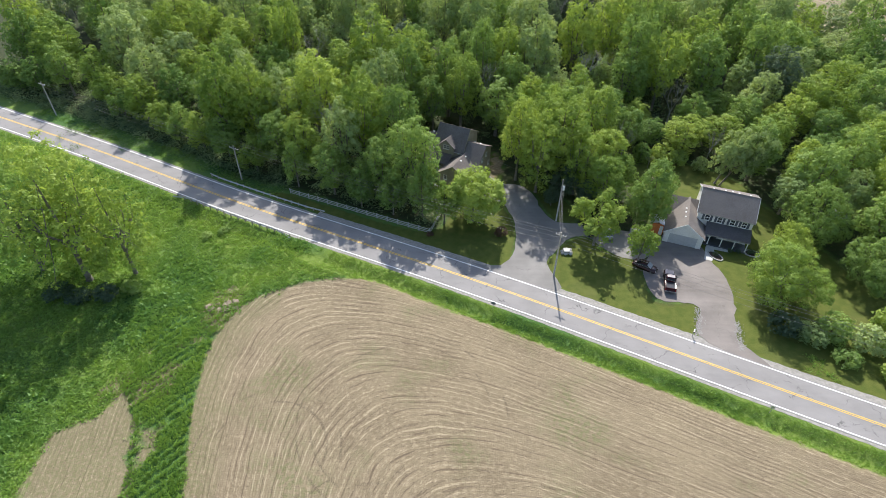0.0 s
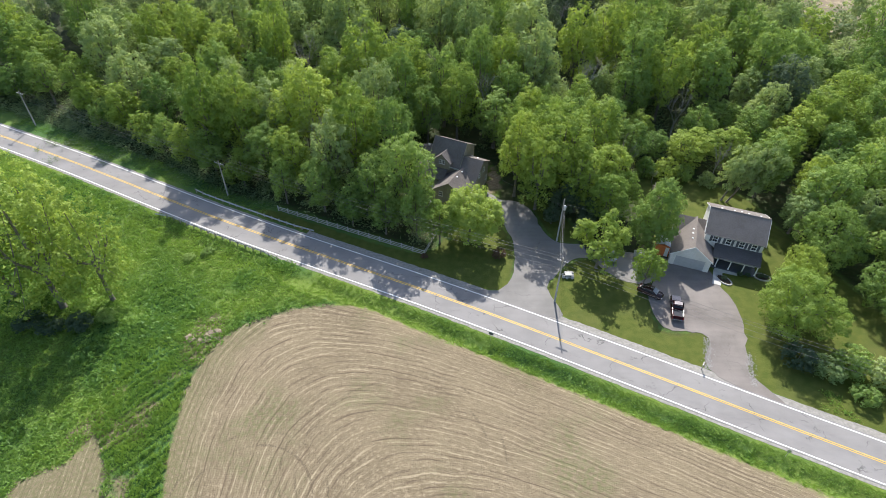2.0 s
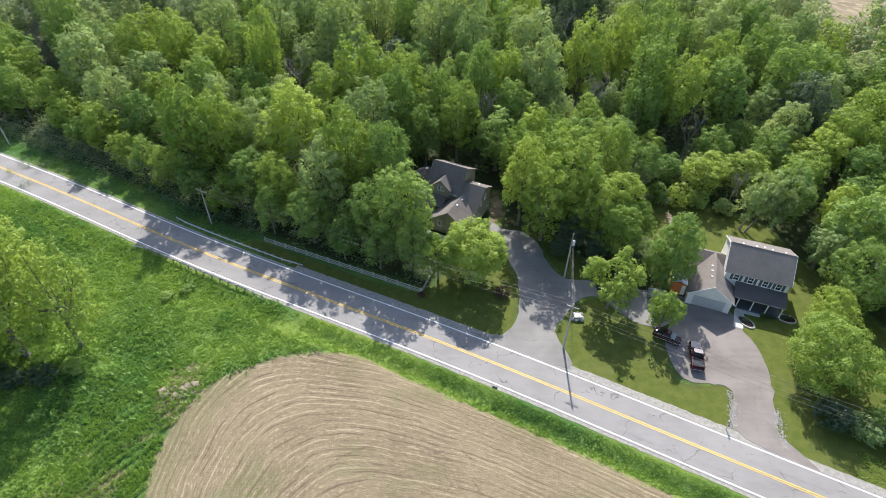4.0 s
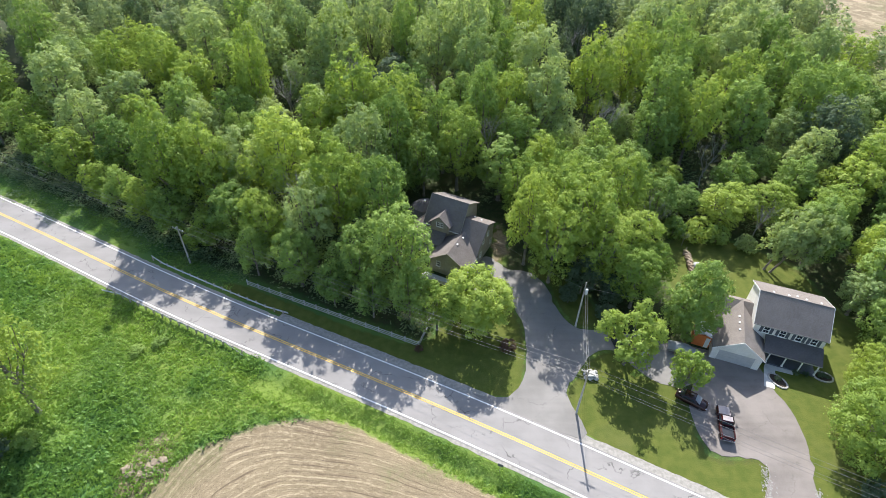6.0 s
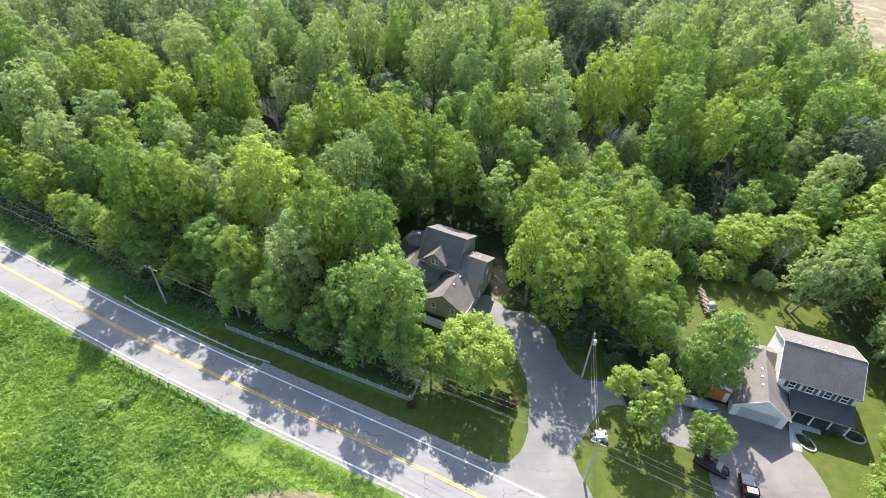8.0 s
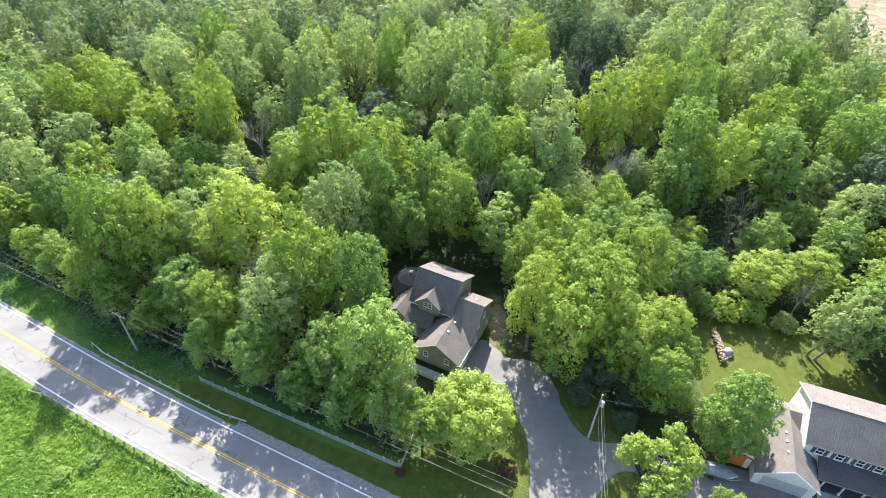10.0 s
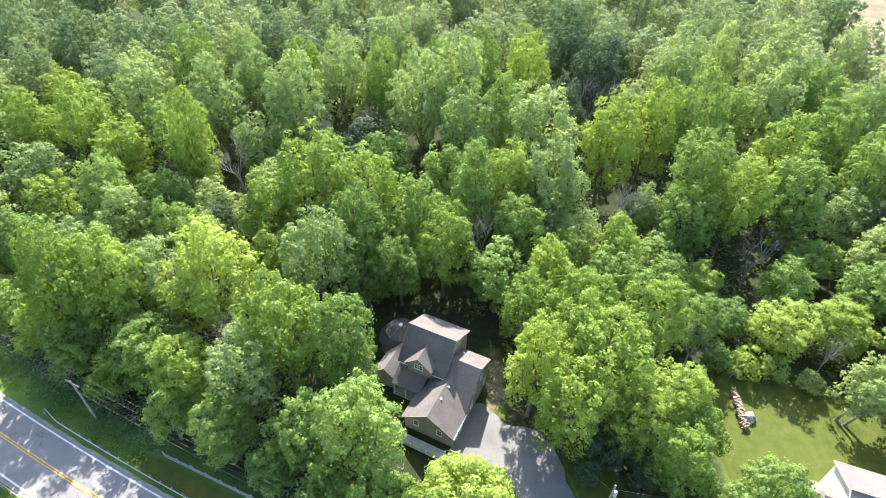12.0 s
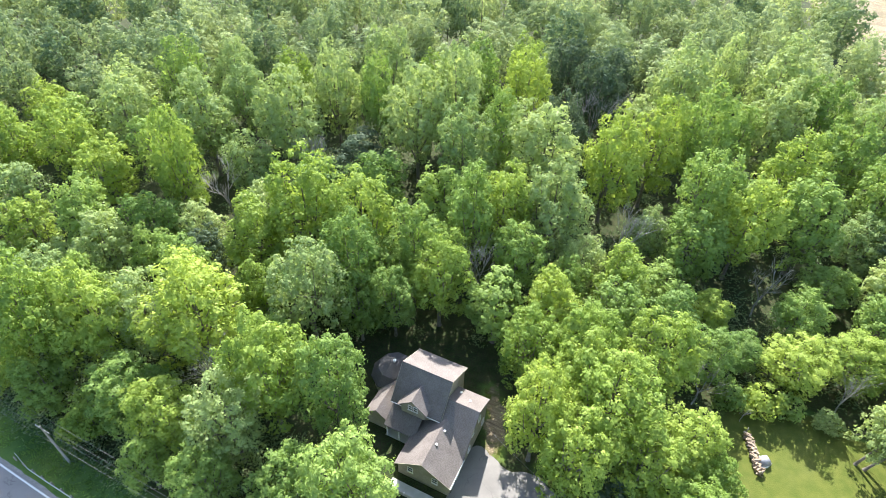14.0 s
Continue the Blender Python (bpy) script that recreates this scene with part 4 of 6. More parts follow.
ok &= ~((np.abs(cand[:, 0] - 24.4) < 4.0) & (np.abs(cand[:, 1] - 92) < 6.0))
ok &= ~((np.abs(cand[:, 0] - 1) < 7.0) & (np.abs(cand[:, 1] - 94) < 6.0))
cand = cand[ok]
pos = list(map(tuple, spots))
rad = list(sizes)
wood_trees = []
for x, y in cand:
    r = rng.uniform(5.0, 7.6) if y > 150 else rng.uniform(3.6, 6.0)
    P, R = np.array(pos), np.array(rad)
    if np.all((P[:, 0] - x) ** 2 + (P[:, 1] - y) ** 2 > ((0.86 if y > 150 else 0.76) * (R + r)) ** 2):
        pos.append((x, y))
        rad.append(r)
        wood_trees.append((x, y, r))
wood_trees.sort(key=lambda q: q[1] + 0.25 * abs(q[0]))
NEAR = 110


def height_of(x, y, r, pick):
    """Low towards the road and between the marked trees, tall in the depth of the wood."""
    s, v = road_sv(x, y)
    if 40 < x < 66 and y < 127:
        return pick(6, 9)
    h = pick(9, 13) if 40 < x < 78 and y < 140 else pick(2.2, 3.0) * r + 3.5 if y < 152 else pick(14, 28)
    return max(7.0, min(h, float(v) - pick(1.0, 6.0))) if s < 5 else h


for i, (x, y, r) in enumerate(wood_trees[:NEAR]):
    s, v = road_sv(x, y)
    edge = v < 17
    # the pale tone comes more often in the distance, as painted haze
    tone = random.choices((0, 1, 2, 3), (0.36, 0.46, 0.14, 0.04) if y < 140 else (0.2, 0.46, 0.28, 0.06))[0]
    plant(x, y, (ROUND + SPREAD + TALL) if not edge else OPEN, tone, height_of(x, y, r, random.uniform), r * 1.1)


def joined(name, rows, kinds, material):
    """Many plants in one mesh. rows: x, y, z, radius scale, height scale, turn, tint, kind."""
    V_, F_, T_, base = [], [], [], 0
    for x, y, z, rs, hs, a, tint, k in rows:
        v = kinds[k].v
        c, s = math.cos(a) * rs, math.sin(a) * rs
        V_.append(np.stack([v[:, 0] * c - v[:, 1] * s + x, v[:, 0] * s + v[:, 1] * c + y, v[:, 2] * hs + z], 1))
        F_.append(kinds[k].f + base)
        T_.append(np.full(len(v), tint))
        base += len(v)
    return new(name, arrays_mesh(name, np.concatenate(V_), np.concatenate(F_), material, [("tint", np.concatenate(T_))]))


far_rows = []
for x, y, r in wood_trees[NEAR:]:
    k = int(rng.integers(len(FAR)))
    h = height_of(x, y, r, rng.uniform)
    far_rows.append((x, y, float(gz(x, y)), r / FAR[k].r * 1.12, h / FAR[k].h, rng.uniform(0, 6.28), float(np.clip(rng.normal(0.55, 0.3), 0, 1)), k))
woods = joined("far_woods", far_rows, FAR, LEAF_HAZY_WOODS)
tagged(woods, "dense leafy wood of mixed greens, paled by painted haze", "woods", kind="stuff")
bm = bmesh.new()
for x, y, z, rs, hs, a, tint, k in far_rows:
    tube([(x, y, z - 0.2), (x, y, z + 16 * hs)], [0.32 * rs, 0.08], 4, bm, False)
trunks = part("far_trunks", bm, BARK, woods)
tagged(trunks, "grey-brown trunks of the wood", kind="stuff")
# Undergrowth along the wood's edge and below the trees
under = []
for _ in range(5200):
    s, v = rng.uniform(-190, 60), 9.0 + abs(rng.normal(0, 1)) * 9
    x, y = on_road(s, v)
    if -42 < s < 6 and v < 11.5:
        continue
    under.append((x, y))
while len(under) < 5200:
    under.append((-200.0, 60.0))
for _ in range(1800):
    under.append((rng.uniform(-100, 95), rng.uniform(118, 205)))
under = np.array(under)
okm = np.ones(len(under), bool)
for p in keep_out + [LAWN_C]:
    okm &= signed(under[:, 0], under[:, 1], p) < -1.0
okm &= ~((under[:, 0] > 12) & (under[:, 0] < 62) & (under[:, 1] < 112))
under = np.concatenate([under[:5200][okm[:5200]][:620], under[5200:][okm[5200:]][:760]])
rows_u = [(x, y, float(gz(x, y)), rng.uniform(0.3, 0.9), rng.uniform(0.25, 0.85), rng.uniform(0, 6.28), float(np.clip(rng.normal(0.2, 0.2), 0, 1)), 0) for x, y in under]


class Tuft:
    """A small clump of blades, three-cornered."""

    def __init__(self, seed, h, r, count, size, up=0.9):
        g = np.random.default_rng(seed)
        c = np.stack([g.normal(0, r * 0.5, count), g.normal(0, r * 0.5, count), np.abs(g.normal(h * 0.35, h * 0.25, count))], 1)
        d = np.stack([g.normal(0, 1, count), g.normal(0, 1, count), np.full(count, up)], 1)
        d /= np.linalg.norm(d, axis=1)[:, None]
        a = np.cross(d, g.normal(size=(count, 3)))
        a /= np.linalg.norm(a, axis=1)[:, None]
        L, W = size * g.uniform(0.6, 1.4, count)[:, None], size * g.uniform(0.3, 0.55, count)[:, None]
        self.v = np.stack([c - a * W, c + a * W, c + d * L * 1.6], 1).reshape(-1, 3)
        self.f = np.arange(count * 3).reshape(-1, 3)


UNDER = [Tuft(201, 3.0, 3.0, 90, 0.42, 0.3)]
tagged(joined("undergrowth", rows_u, UNDER, LEAF_HAZY_WOODS), "low leafy undergrowth below the trees", "undergrowth", kind="stuff")

# ---------------- meadow grass and weeds ----------------
TUFTS = [Tuft(211 + i, 0.34, 0.6, 11, 0.2) for i in range(5)]
N = 130000
mx, my = rng.uniform(-115, 62, N), rng.uniform(14, 140, N)
# more of them in the ditch beside the road
ditch = np.array([on_road(s, v) for s, v in zip(rng.uniform(-20, 95, 7000), rng.uniform(-9.2, -4.7, 7000))])
mx, my = np.concatenate([mx, ditch[:, 0]]), np.concatenate([my, ditch[:, 1]])
N = len(mx)
ms, mv = road_sv(mx, my)
f1, f2 = signed(mx, my, FIELD), signed(mx, my, FIELD_B)
meadow = (mv < -4.7) & (f1 < -0.1) & (f2 < 0.0) & (mx > -0.66 * my - 42) & (mx < 96)
verge = (mv > 5.3) & (mv < 9.5) & ((ms < -42) | (ms > 62)) & (ms > -125)
patch = patches(mx, my) + 0.6 * np.clip(1 - np.abs(f1 + 3.5) / 5.0, 0, 1) * (my > 67) * (ms < -16)
band = (f1 > -9.0) & (f1 < 0) & (my < 65) & (mv < -14)
meadow &= ~band | (rng.uniform(0, 1, N) < 0.3)
keep = (meadow & (rng.uniform(0, 1, N) < 0.7 + 0.3 * (patch > -0.1))) | (verge & (rng.uniform(0, 1, N) < 0.5))
tall = np.where(mv < -5.2, 0.9 + 0.5 * (patch < -0.1), 0.7) * np.where((mv > -9.5) & (mv < -4) & (ms > -25), 0.5, 1.0)
rows_g = [(x, y, float(z), rng.uniform(0.55, 1.6) * t, rng.uniform(0.4, 1.35) * t, rng.uniform(0, 6.28), float(np.clip(0.44 + 1.0 * p + (0.5 if -9.6 < v < -7.4 else 0.1 if -7.2 < v < -4 else 0.0) + rng.normal(0, 0.1), 0, 1)), int(rng.integers(5)))
          for x, y, z, t, p, v in zip(mx[keep], my[keep], gz(mx[keep], my[keep]), tall[keep], patch[keep], mv[keep])]
tagged(joined("meadow_grass", rows_g, TUFTS, GRASS), "rough green meadow grass and weeds", "grass", kind="stuff")
# Drilled green crop in slanting rows beside the bare field
rows_c = []
for k in range(-22, 30):
    for j in range(484):
        t, q = -60 + j * 0.18 + rng.normal(0, 0.09), k * 1.0 + 0.35 * math.sin(j * 0.03 + k)
        rows_c.append((-40.0 + 0.61 * t + 0.79 * q + rng.normal(0, 0.13), 46.0 + 0.79 * t - 0.61 * q + rng.normal(0, 0.13)))
rows_c = np.array(rows_c)
c1, c2 = signed(rows_c[:, 0], rows_c[:, 1], FIELD), signed(rows_c[:, 0], rows_c[:, 1], FIELD_B)
okc = (c1 < 0.1) & (c1 > -11.0 + rng.normal(0, 1.2, len(c1))) & (c2 < 0.1) & (rows_c[:, 1] < 64 + rng.normal(0, 2.0, len(c1))) & (rows_c[:, 1] > -6)
okc &= np.array([noise.noise((x * 0.25, y * 0.25, 8.0)) for x, y in rows_c]) > -0.28 + rng.normal(0, 0.08, len(rows_c))
rows_c = rows_c[okc]
rows_c = [(x, y, float(gz(x, y)), rng.uniform(0.42, 0.7), rng.uniform(1.2, 2.2), rng.uniform(0, 6.28), float(np.clip(rng.normal(0.46, 0.16) + 0.4 * noise.noise((x * 0.2, y * 0.2, 4.0)), 0, 1)), int(rng.integers(5))) for x, y in rows_c]
tagged(joined("crop_rows", rows_c, TUFTS, GRASS), "green crop drilled in slanting rows", "crop", kind="stuff")

# ---------------- houses ----------------
TRIM_GREY = plain("grey_trim", (0.20, 0.19, 0.18), (0.28, 0.27, 0.26), 1.5, 0.6)
DOOR_GREY = plain("pale_grey_door", (0.40, 0.40, 0.41), (0.48, 0.48, 0.49), 2.0, 0.5)
# Pale pink that puts the sun's reflection on red bodywork into the colour
RED_GLINT = plain("pinkish_glint_on_red_paint", (0.30, 0.255, 0.255), (0.40, 0.355, 0.355), 1.5, 0.35)
DARK_RED = plain("very_dark_red_paint", (0.022, 0.008, 0.009), (0.035, 0.012, 0.012), 2.0, 0.15, 0, 0)


def roof_slab(name, pts, material, parent, thick=0.16, label=""):
    return part(name, prism([(x, y, z - thick) for x, y, z in pts], (0, 0, thick)), material, parent, label)


def wall_box(x0, y0, x1, y1, z0, z1):
    return box(x0, y0, z0, x1, y1, z1)


def gable(xa, xb, y0, y1, ym, z_eave, z_ridge):
    """A gable wall across y, from the eaves to the ridge, between xa and xb."""
    return prism([(xa, y0, 0), (xa, y1, 0), (xa, y1, z_eave[1]), (xa, ym, z_ridge), (xa, y0, z_eave[0])], (xb - xa, 0, 0))


def window_unit(parent, x, y, z, w, h, face, shutters=False, cols=2):
    """A sash window on a wall: frame, panes, sill, and shutters where it has them. face: the wall's outward side, 's', 'e' or 'w'."""
    turn = {"s": 0, "e": 90, "w": -90}[face]
    m = pose(x, y, z, 0, 0, turn)
    win = new("window")
    win.parent, win.matrix_basis = parent, m
    bm = bmesh.new()
    for x0, z0, x1, z1 in ((-w / 2, -h / 2, -w / 2 + 0.09, h / 2), (w / 2 - 0.09, -h / 2, w / 2, h / 2), (-w / 2, h / 2 - 0.09, w / 2, h / 2), (-w / 2, -h / 2, w / 2, -h / 2 + 0.09), (-w / 2, -0.04, w / 2, 0.04)):
        add_box(bm, x0, -0.07, z0, x1, 0.03, z1)
    part("frame", bm, WHITE, win)
    cw = (w - 0.18) / cols
    for i in range(cols):
        for z0, z1 in ((-h / 2 + 0.09, -0.04), (0.04, h / 2 - 0.09)):
            x0 = -w / 2 + 0.09 + i * cw
            part("pane", box(x0 + 0.02, -0.02, z0 + 0.015, x0 + cw - 0.02, 0.0, z1 - 0.015), GLASS, win)
    part("sill", box(-w / 2 - 0.06, -0.13, -h / 2 - 0.06, w / 2 + 0.06, 0.03, -h / 2, 0.01), WHITE, win)
    if shutters:
        for k in (-1, 1):
            bm = bmesh.new()
            xa, xb = sorted((k * (w / 2 + 0.05), k * (w / 2 + 0.47)))
            add_box(bm, xa, -0.05, -h / 2, xb, 0.0, h / 2)
            for j in range(9):
                zz = -h / 2 + 0.08 + j * (h - 0.16) / 9
                add_box(bm, xa + 0.05, -0.07, zz, xb - 0.05, -0.05, zz + 0.07)
            part("shutter", bm, SHUTTER, win, "dark slate louvred shutter")
    return win


def vent(parent, x, y, z):
    """A small roof vent with a hood."""
    bm = box(x - 0.11, y - 0.11, z - 0.2, x + 0.11, y + 0.11, z + 0.10, 0.02)
    add_box(bm, x - 0.16, y - 0.16, z + 0.09, x + 0.16, y + 0.16, z + 0.14, 0.02)
    part("roof_vent", bm, TARP, parent, "small white roof vent")


def gutter(parent, a, b):
    part("gutter", tube([a, b], 0.07, 6), WHITE, parent, "white gutter")


# --- the white house with the garage ---
wh = thing("house", pose(HOUSE_R[0], HOUSE_R[1], 0, 0, 0, -21), "two-storey white-sided house with grey-brown shingle roof and attached garage", "house")
EV, RG = 5.75, 8.65
part("wall", box(-5.0, -4.3, 0, 5.0, -4.1, EV), SIDING_R, wh)
part("wall", box(-5.0, 4.9, 0, 5.0, 5.1, 6.15), SIDING_R, wh)
part("gable_wall", gable(-5.0, -4.8, -4.1, 4.9, 0, (EV, 6.2), RG - 0.25), SIDING_R, wh)
part("gable_wall", gable(4.8, 5.0, -4.1, 4.9, 0, (EV, 6.2), RG - 0.25), SIDING_R, wh)
part("foundation", box(-5.05, -4.35, -0.3, 5.05, 5.15, 0.35), CONCRETE, wh)
SL, SB = (RG - EV) / 4.3, (RG - 6.2) / 5.4
roof_slab("roof_slope", [(-5.25, -4.5, RG - 4.5 * SL), (5.25, -4.5, RG - 4.5 * SL), (5.25, 0, RG), (-5.25, 0, RG)], ROOF_R, wh)
roof_slab("roof_slope", [(-5.25, 0, RG), (5.25, 0, RG), (5.25, 5.4, 6.2), (-5.25, 5.4, 6.2)], ROOF_R, wh)
part("ridge_cap", tube([(-5.25, 0, RG + 0.01), (5.25, 0, RG + 0.01)], 0.07, 6), ROOF_R, wh)
for k in (-1, 1):
    for q in (-1, 1):
        ye, ze = (-4.5, RG - 4.5 * SL) if q < 0 else (5.4, 6.2)
        part("rake_board", prism([(k * 5.27, ye, ze - 0.26), (k * 5.27, ye, ze), (k * 5.27, 0, RG), (k * 5.27, 0, RG - 0.26)], (k * 0.05, 0, 0)), WHITE, wh)
part("fascia", box(-5.25, -4.55, RG - 4.5 * SL - 0.2, 5.25, -4.505, RG - 4.5 * SL - 0.02), TRIM_GREY, wh)
for x in (-3.3, -1.0, 1.3, 3.4):
    window_unit(wh, x + 0.1, -4.31, 4.68, 0.95, 1.3, "s", True)
for x, y in ((-3.2, 0.7), (-1.0, 0.8), (0.4, 1.5), (1.5, 0.8), (3.6, 0.8)):
    vent(wh, x, y, RG - y * SB)
# garage and the room behind it
GX0, GX1, GXM, GY0, GY1 = -10.2, -3.1, -6.65, -8.9, -0.8
GE, GR = 2.85, 5.35
part("garage_wall", box(GX0, GY0, 0, GX0 + 0.2, 2.9, GE), SIDING_R, wh)
part("garage_wall", box(GX1 - 0.2, GY0, 0, GX1, -4.3, GE), SIDING_R, wh)
part("garage_front", prism([(GX0 + 0.2, GY0, 0), (GX0 + 0.95, GY0, 0), (GX0 + 0.95, GY0, 2.3), (GX1 - 0.95, GY0, 2.3), (GX1 - 0.95, GY0, 0), (GX1 - 0.2, GY0, 0), (GX1 - 0.2, GY0, GE), (GXM, GY0, GR - 0.2), (GX0 + 0.2, GY0, GE)], (0, 0.2, 0)), SIDING_R, wh)
door = part("garage_door", box(GX0 + 0.95, GY0 + 0.08, 0.02, GX1 - 0.95, GY0 + 0.14, 2.3), DOOR_GREY, wh, "closed pale grey sectional garage door")
for r in range(4):
    for c in range(8):
        x0 = GX0 + 1.03 + c * 0.648
        part("door_panel", box(x0, GY0 + 0.05, 0.08 + r * 0.57, x0 + 0.55, GY0 + 0.085, 0.52 + r * 0.57, 0.01), DOOR_GREY, door)
GS = (GR - GE) / (GXM - GX0)
for a, b in ((GX0 - 0.3, GXM), (GX1 + 0.3, GXM)):
    za = GR - abs(GXM - a) * GS
    roof_slab("garage_roof", [(a, GY0 - 0.35, za), (b, GY0 - 0.35, GR), (b, 1.0 if a < b else -0.5, GR), (a, 1.0 if a < b else -4.3, za)], ROOF_R, wh)
    part("rake_board", prism([(a, GY0 - 0.39, za - 0.24), (a, GY0 - 0.39, za), (b, GY0 - 0.39, GR), (b, GY0 - 0.39, GR - 0.24)], (0, 0.05, 0)), WHITE, wh)
for y in (-6.2, -4.6, -3.2):
    vent(wh, GXM - 0.55, y, GR - 0.55 * GS)
roof_slab("back_roof", [(-10.4, -2.6, 3.3), (-5.0, -2.6, 3.3), (-5.0, 0.6, 5.2), (-10.4, 0.6, 5.2)], ROOF_R, wh)
roof_slab("back_roof", [(-10.4, 0.6, 5.2), (-5.0, 0.6, 5.2), (-5.0, 3.4, 3.4), (-10.4, 3.4, 3.4)], ROOF_R, wh)
part("back_wall", gable(-10.2, -10.0, -2.2, 3.0, 0.6, (3.0, 3.2), 5.0), SIDING_R, wh)
part("back_wall", box(-10.0, 2.8, 0, -5.0, 3.0, 3.3), SIDING_R, wh)
# porch
roof_slab("porch_roof", [(-3.0, -7.1, 2.75), (5.2, -7.1, 2.75), (5.2, -4.3, 3.9), (-3.0, -4.3, 3.9)], ROOF_PORCH, wh, 0.14)
part("fascia", box(-3.0, -7.14, 2.52, 5.2, -7.105, 2.72), TRIM_GREY, wh)
part("porch_floor", box(-3.0, -6.9, -0.1, 5.1, -4.35, 0.28, 0.02), SHUTTER, wh)
for x in (-1.9, 0.4, 2.7, 4.95):
    bm = box(x - 0.08, -6.85, 0.28, x + 0.08, -6.69, 2.6)
    add_box(bm, x - 0.13, -6.9, 0.28, x + 0.13, -6.64, 0.5)
    add_box(bm, x - 0.13, -6.9, 2.4, x + 0.13, -6.64, 2.6)
    part("porch_post", bm, WHITE, wh)
fd = part("front_door", box(-1.2, -4.36, 0.3, -0.25, -4.3, 2.4, 0.01), SHUTTER, wh, "dark front door")
part("door_knob", tube([(-0.36, -4.44, 1.3), (-0.36, -4.36, 1.3)], 0.04, 8), CHROME, fd)
for x in (1.2, 3.6):
    window_unit(wh, x, -4.31, 1.6, 1.5, 1.5, "s", False, 3)
window_unit(wh, GX0 - 0.01, -4.0, 1.6, 0.9, 1.1, "w")
tagged(slab("front_walk", [(48.9 + x, 84.3 + y) for x, y in ((2.2, -2.6), (3.6, -3.1), (5.2, 0.4), (7.6, -0.4), (8.0, 0.8), (4.6, 2.2), (3.8, 1.2))], 0.06, CONCRETE), "pale concrete path to the porch", "path", kind="structure")


def flower_bed(x, y, a, b, turn):
    """Mulch inside a ring of edging stones, with small shrubs."""
    t = thing("flower_bed", pose(x, y, float(gz(x, y)), 0, 0, turn), "dark mulch bed edged with pale stones", "flower bed", "flower beds")
    bm = bmesh.new()
    n = 26
    vs = [bm.verts.new((a * math.cos(6.2832 * i / n), b * math.sin(6.2832 * i / n), 0.10 + 0.02 * math.sin(i * 2.3))) for i in range(n)]
    c = bm.verts.new((0, 0, 0.2))
    for i in range(n):
        bm.faces.new((vs[i - 1], vs[i], c))
    part("mulch", bm, MULCH, t)
    base = None
    for i in range(n):
        p = (a * math.cos(6.2832 * i / n), b * math.sin(6.2832 * i / n), 0.08)
        m = pose(p[0], p[1], p[2], 0, 0, 360 * i / n + 90 + 8 * math.sin(i * 3.1))
        if base is None:
            base = part("edging_stone", box(-0.2, -0.12, -0.1, 0.2, 0.12, 0.1, 0.04), STONE, t)
            base.matrix_basis = m
        else:
            same_part("edging_stone", base, t, m)


flower_bed(53.6, 82.7, 0.9, 1.5, 30)
flower_bed(61.0, 83.6, 1.4, 0.95, -20)
for x, y, h, r in ((53.6, 82.9, 0.9, 0.6), (60.6, 83.7, 1.0, 0.7), (61.5, 83.4, 0.8, 0.5), (57.0, 84.1, 0.8, 0.6), (58.4, 83.8, 0.8, 0.6)):
    plant(x, y, BUSH, 3, h, r, "in front of the porch", "shrub")

# --- the tan house by the drive ---
lh = thing("house", pose(HOUSE_L[0], HOUSE_L[1], 0, 0, 0, -26), "tan-sided house with steep weathered grey shingle roofs and dormer", "house")
LE, LB, LR = 5.45, 7.0, 9.6
part("foundation", box(-3.65, -3.3, -0.3, 3.65, 4.75, 0.3), CONCRETE, lh)
part("wall", box(-3.6, -3.3, 0, 3.6, -3.1, LE), SIDING_L, lh)
part("wall", box(-3.6, 4.5, 0, 3.6, 4.7, LB), SIDING_L, lh)
part("gable_wall", gable(-3.6, -3.4, -3.1, 4.5, 0, (LE, LB), LR - 0.3), SIDING_L, lh)
part("gable_wall", gable(3.4, 3.6, -3.1, 4.5, 0, (LE, LB), LR - 0.3), SIDING_L, lh)
fs, bs = (LR - LE) / 3.3, (LR - LB) / 4.7
roof_slab("front_roof", [(-3.85, -3.6, LR - 3.6 * fs), (3.85, -3.6, LR - 3.6 * fs), (3.85, 0, LR), (-3.85, 0, LR)], ROOF_L, lh)
roof_slab("back_roof", [(-3.85, 0, LR), (3.85, 0, LR), (3.85, 5.1, LR - 5.1 * bs), (-3.85, 5.1, LR - 5.1 * bs)], ROOF_L, lh)
part("ridge_cap", tube([(-3.85, 0, LR + 0.01), (3.85, 0, LR + 0.01)], 0.07, 6), ROOF_L, lh)
for k in (-1, 1):
    part("rake_board", prism([(k * 3.87, -3.6, LR - 3.6 * fs - 0.24), (k * 3.87, -3.6, LR - 3.6 * fs), (k * 3.87, 0, LR), (k * 3.87, 5.1, LR - 5.1 * bs), (k * 3.87, 5.1, LR - 5.1 * bs - 0.24), (k * 3.87, 0, LR - 0.26)], (k * 0.04, 0, 0)), SIDING_L, lh)
gutter(lh, (-3.85, -3.68, LR - 3.6 * fs - 0.1), (3.85, -3.68, LR - 3.6 * fs - 0.1))
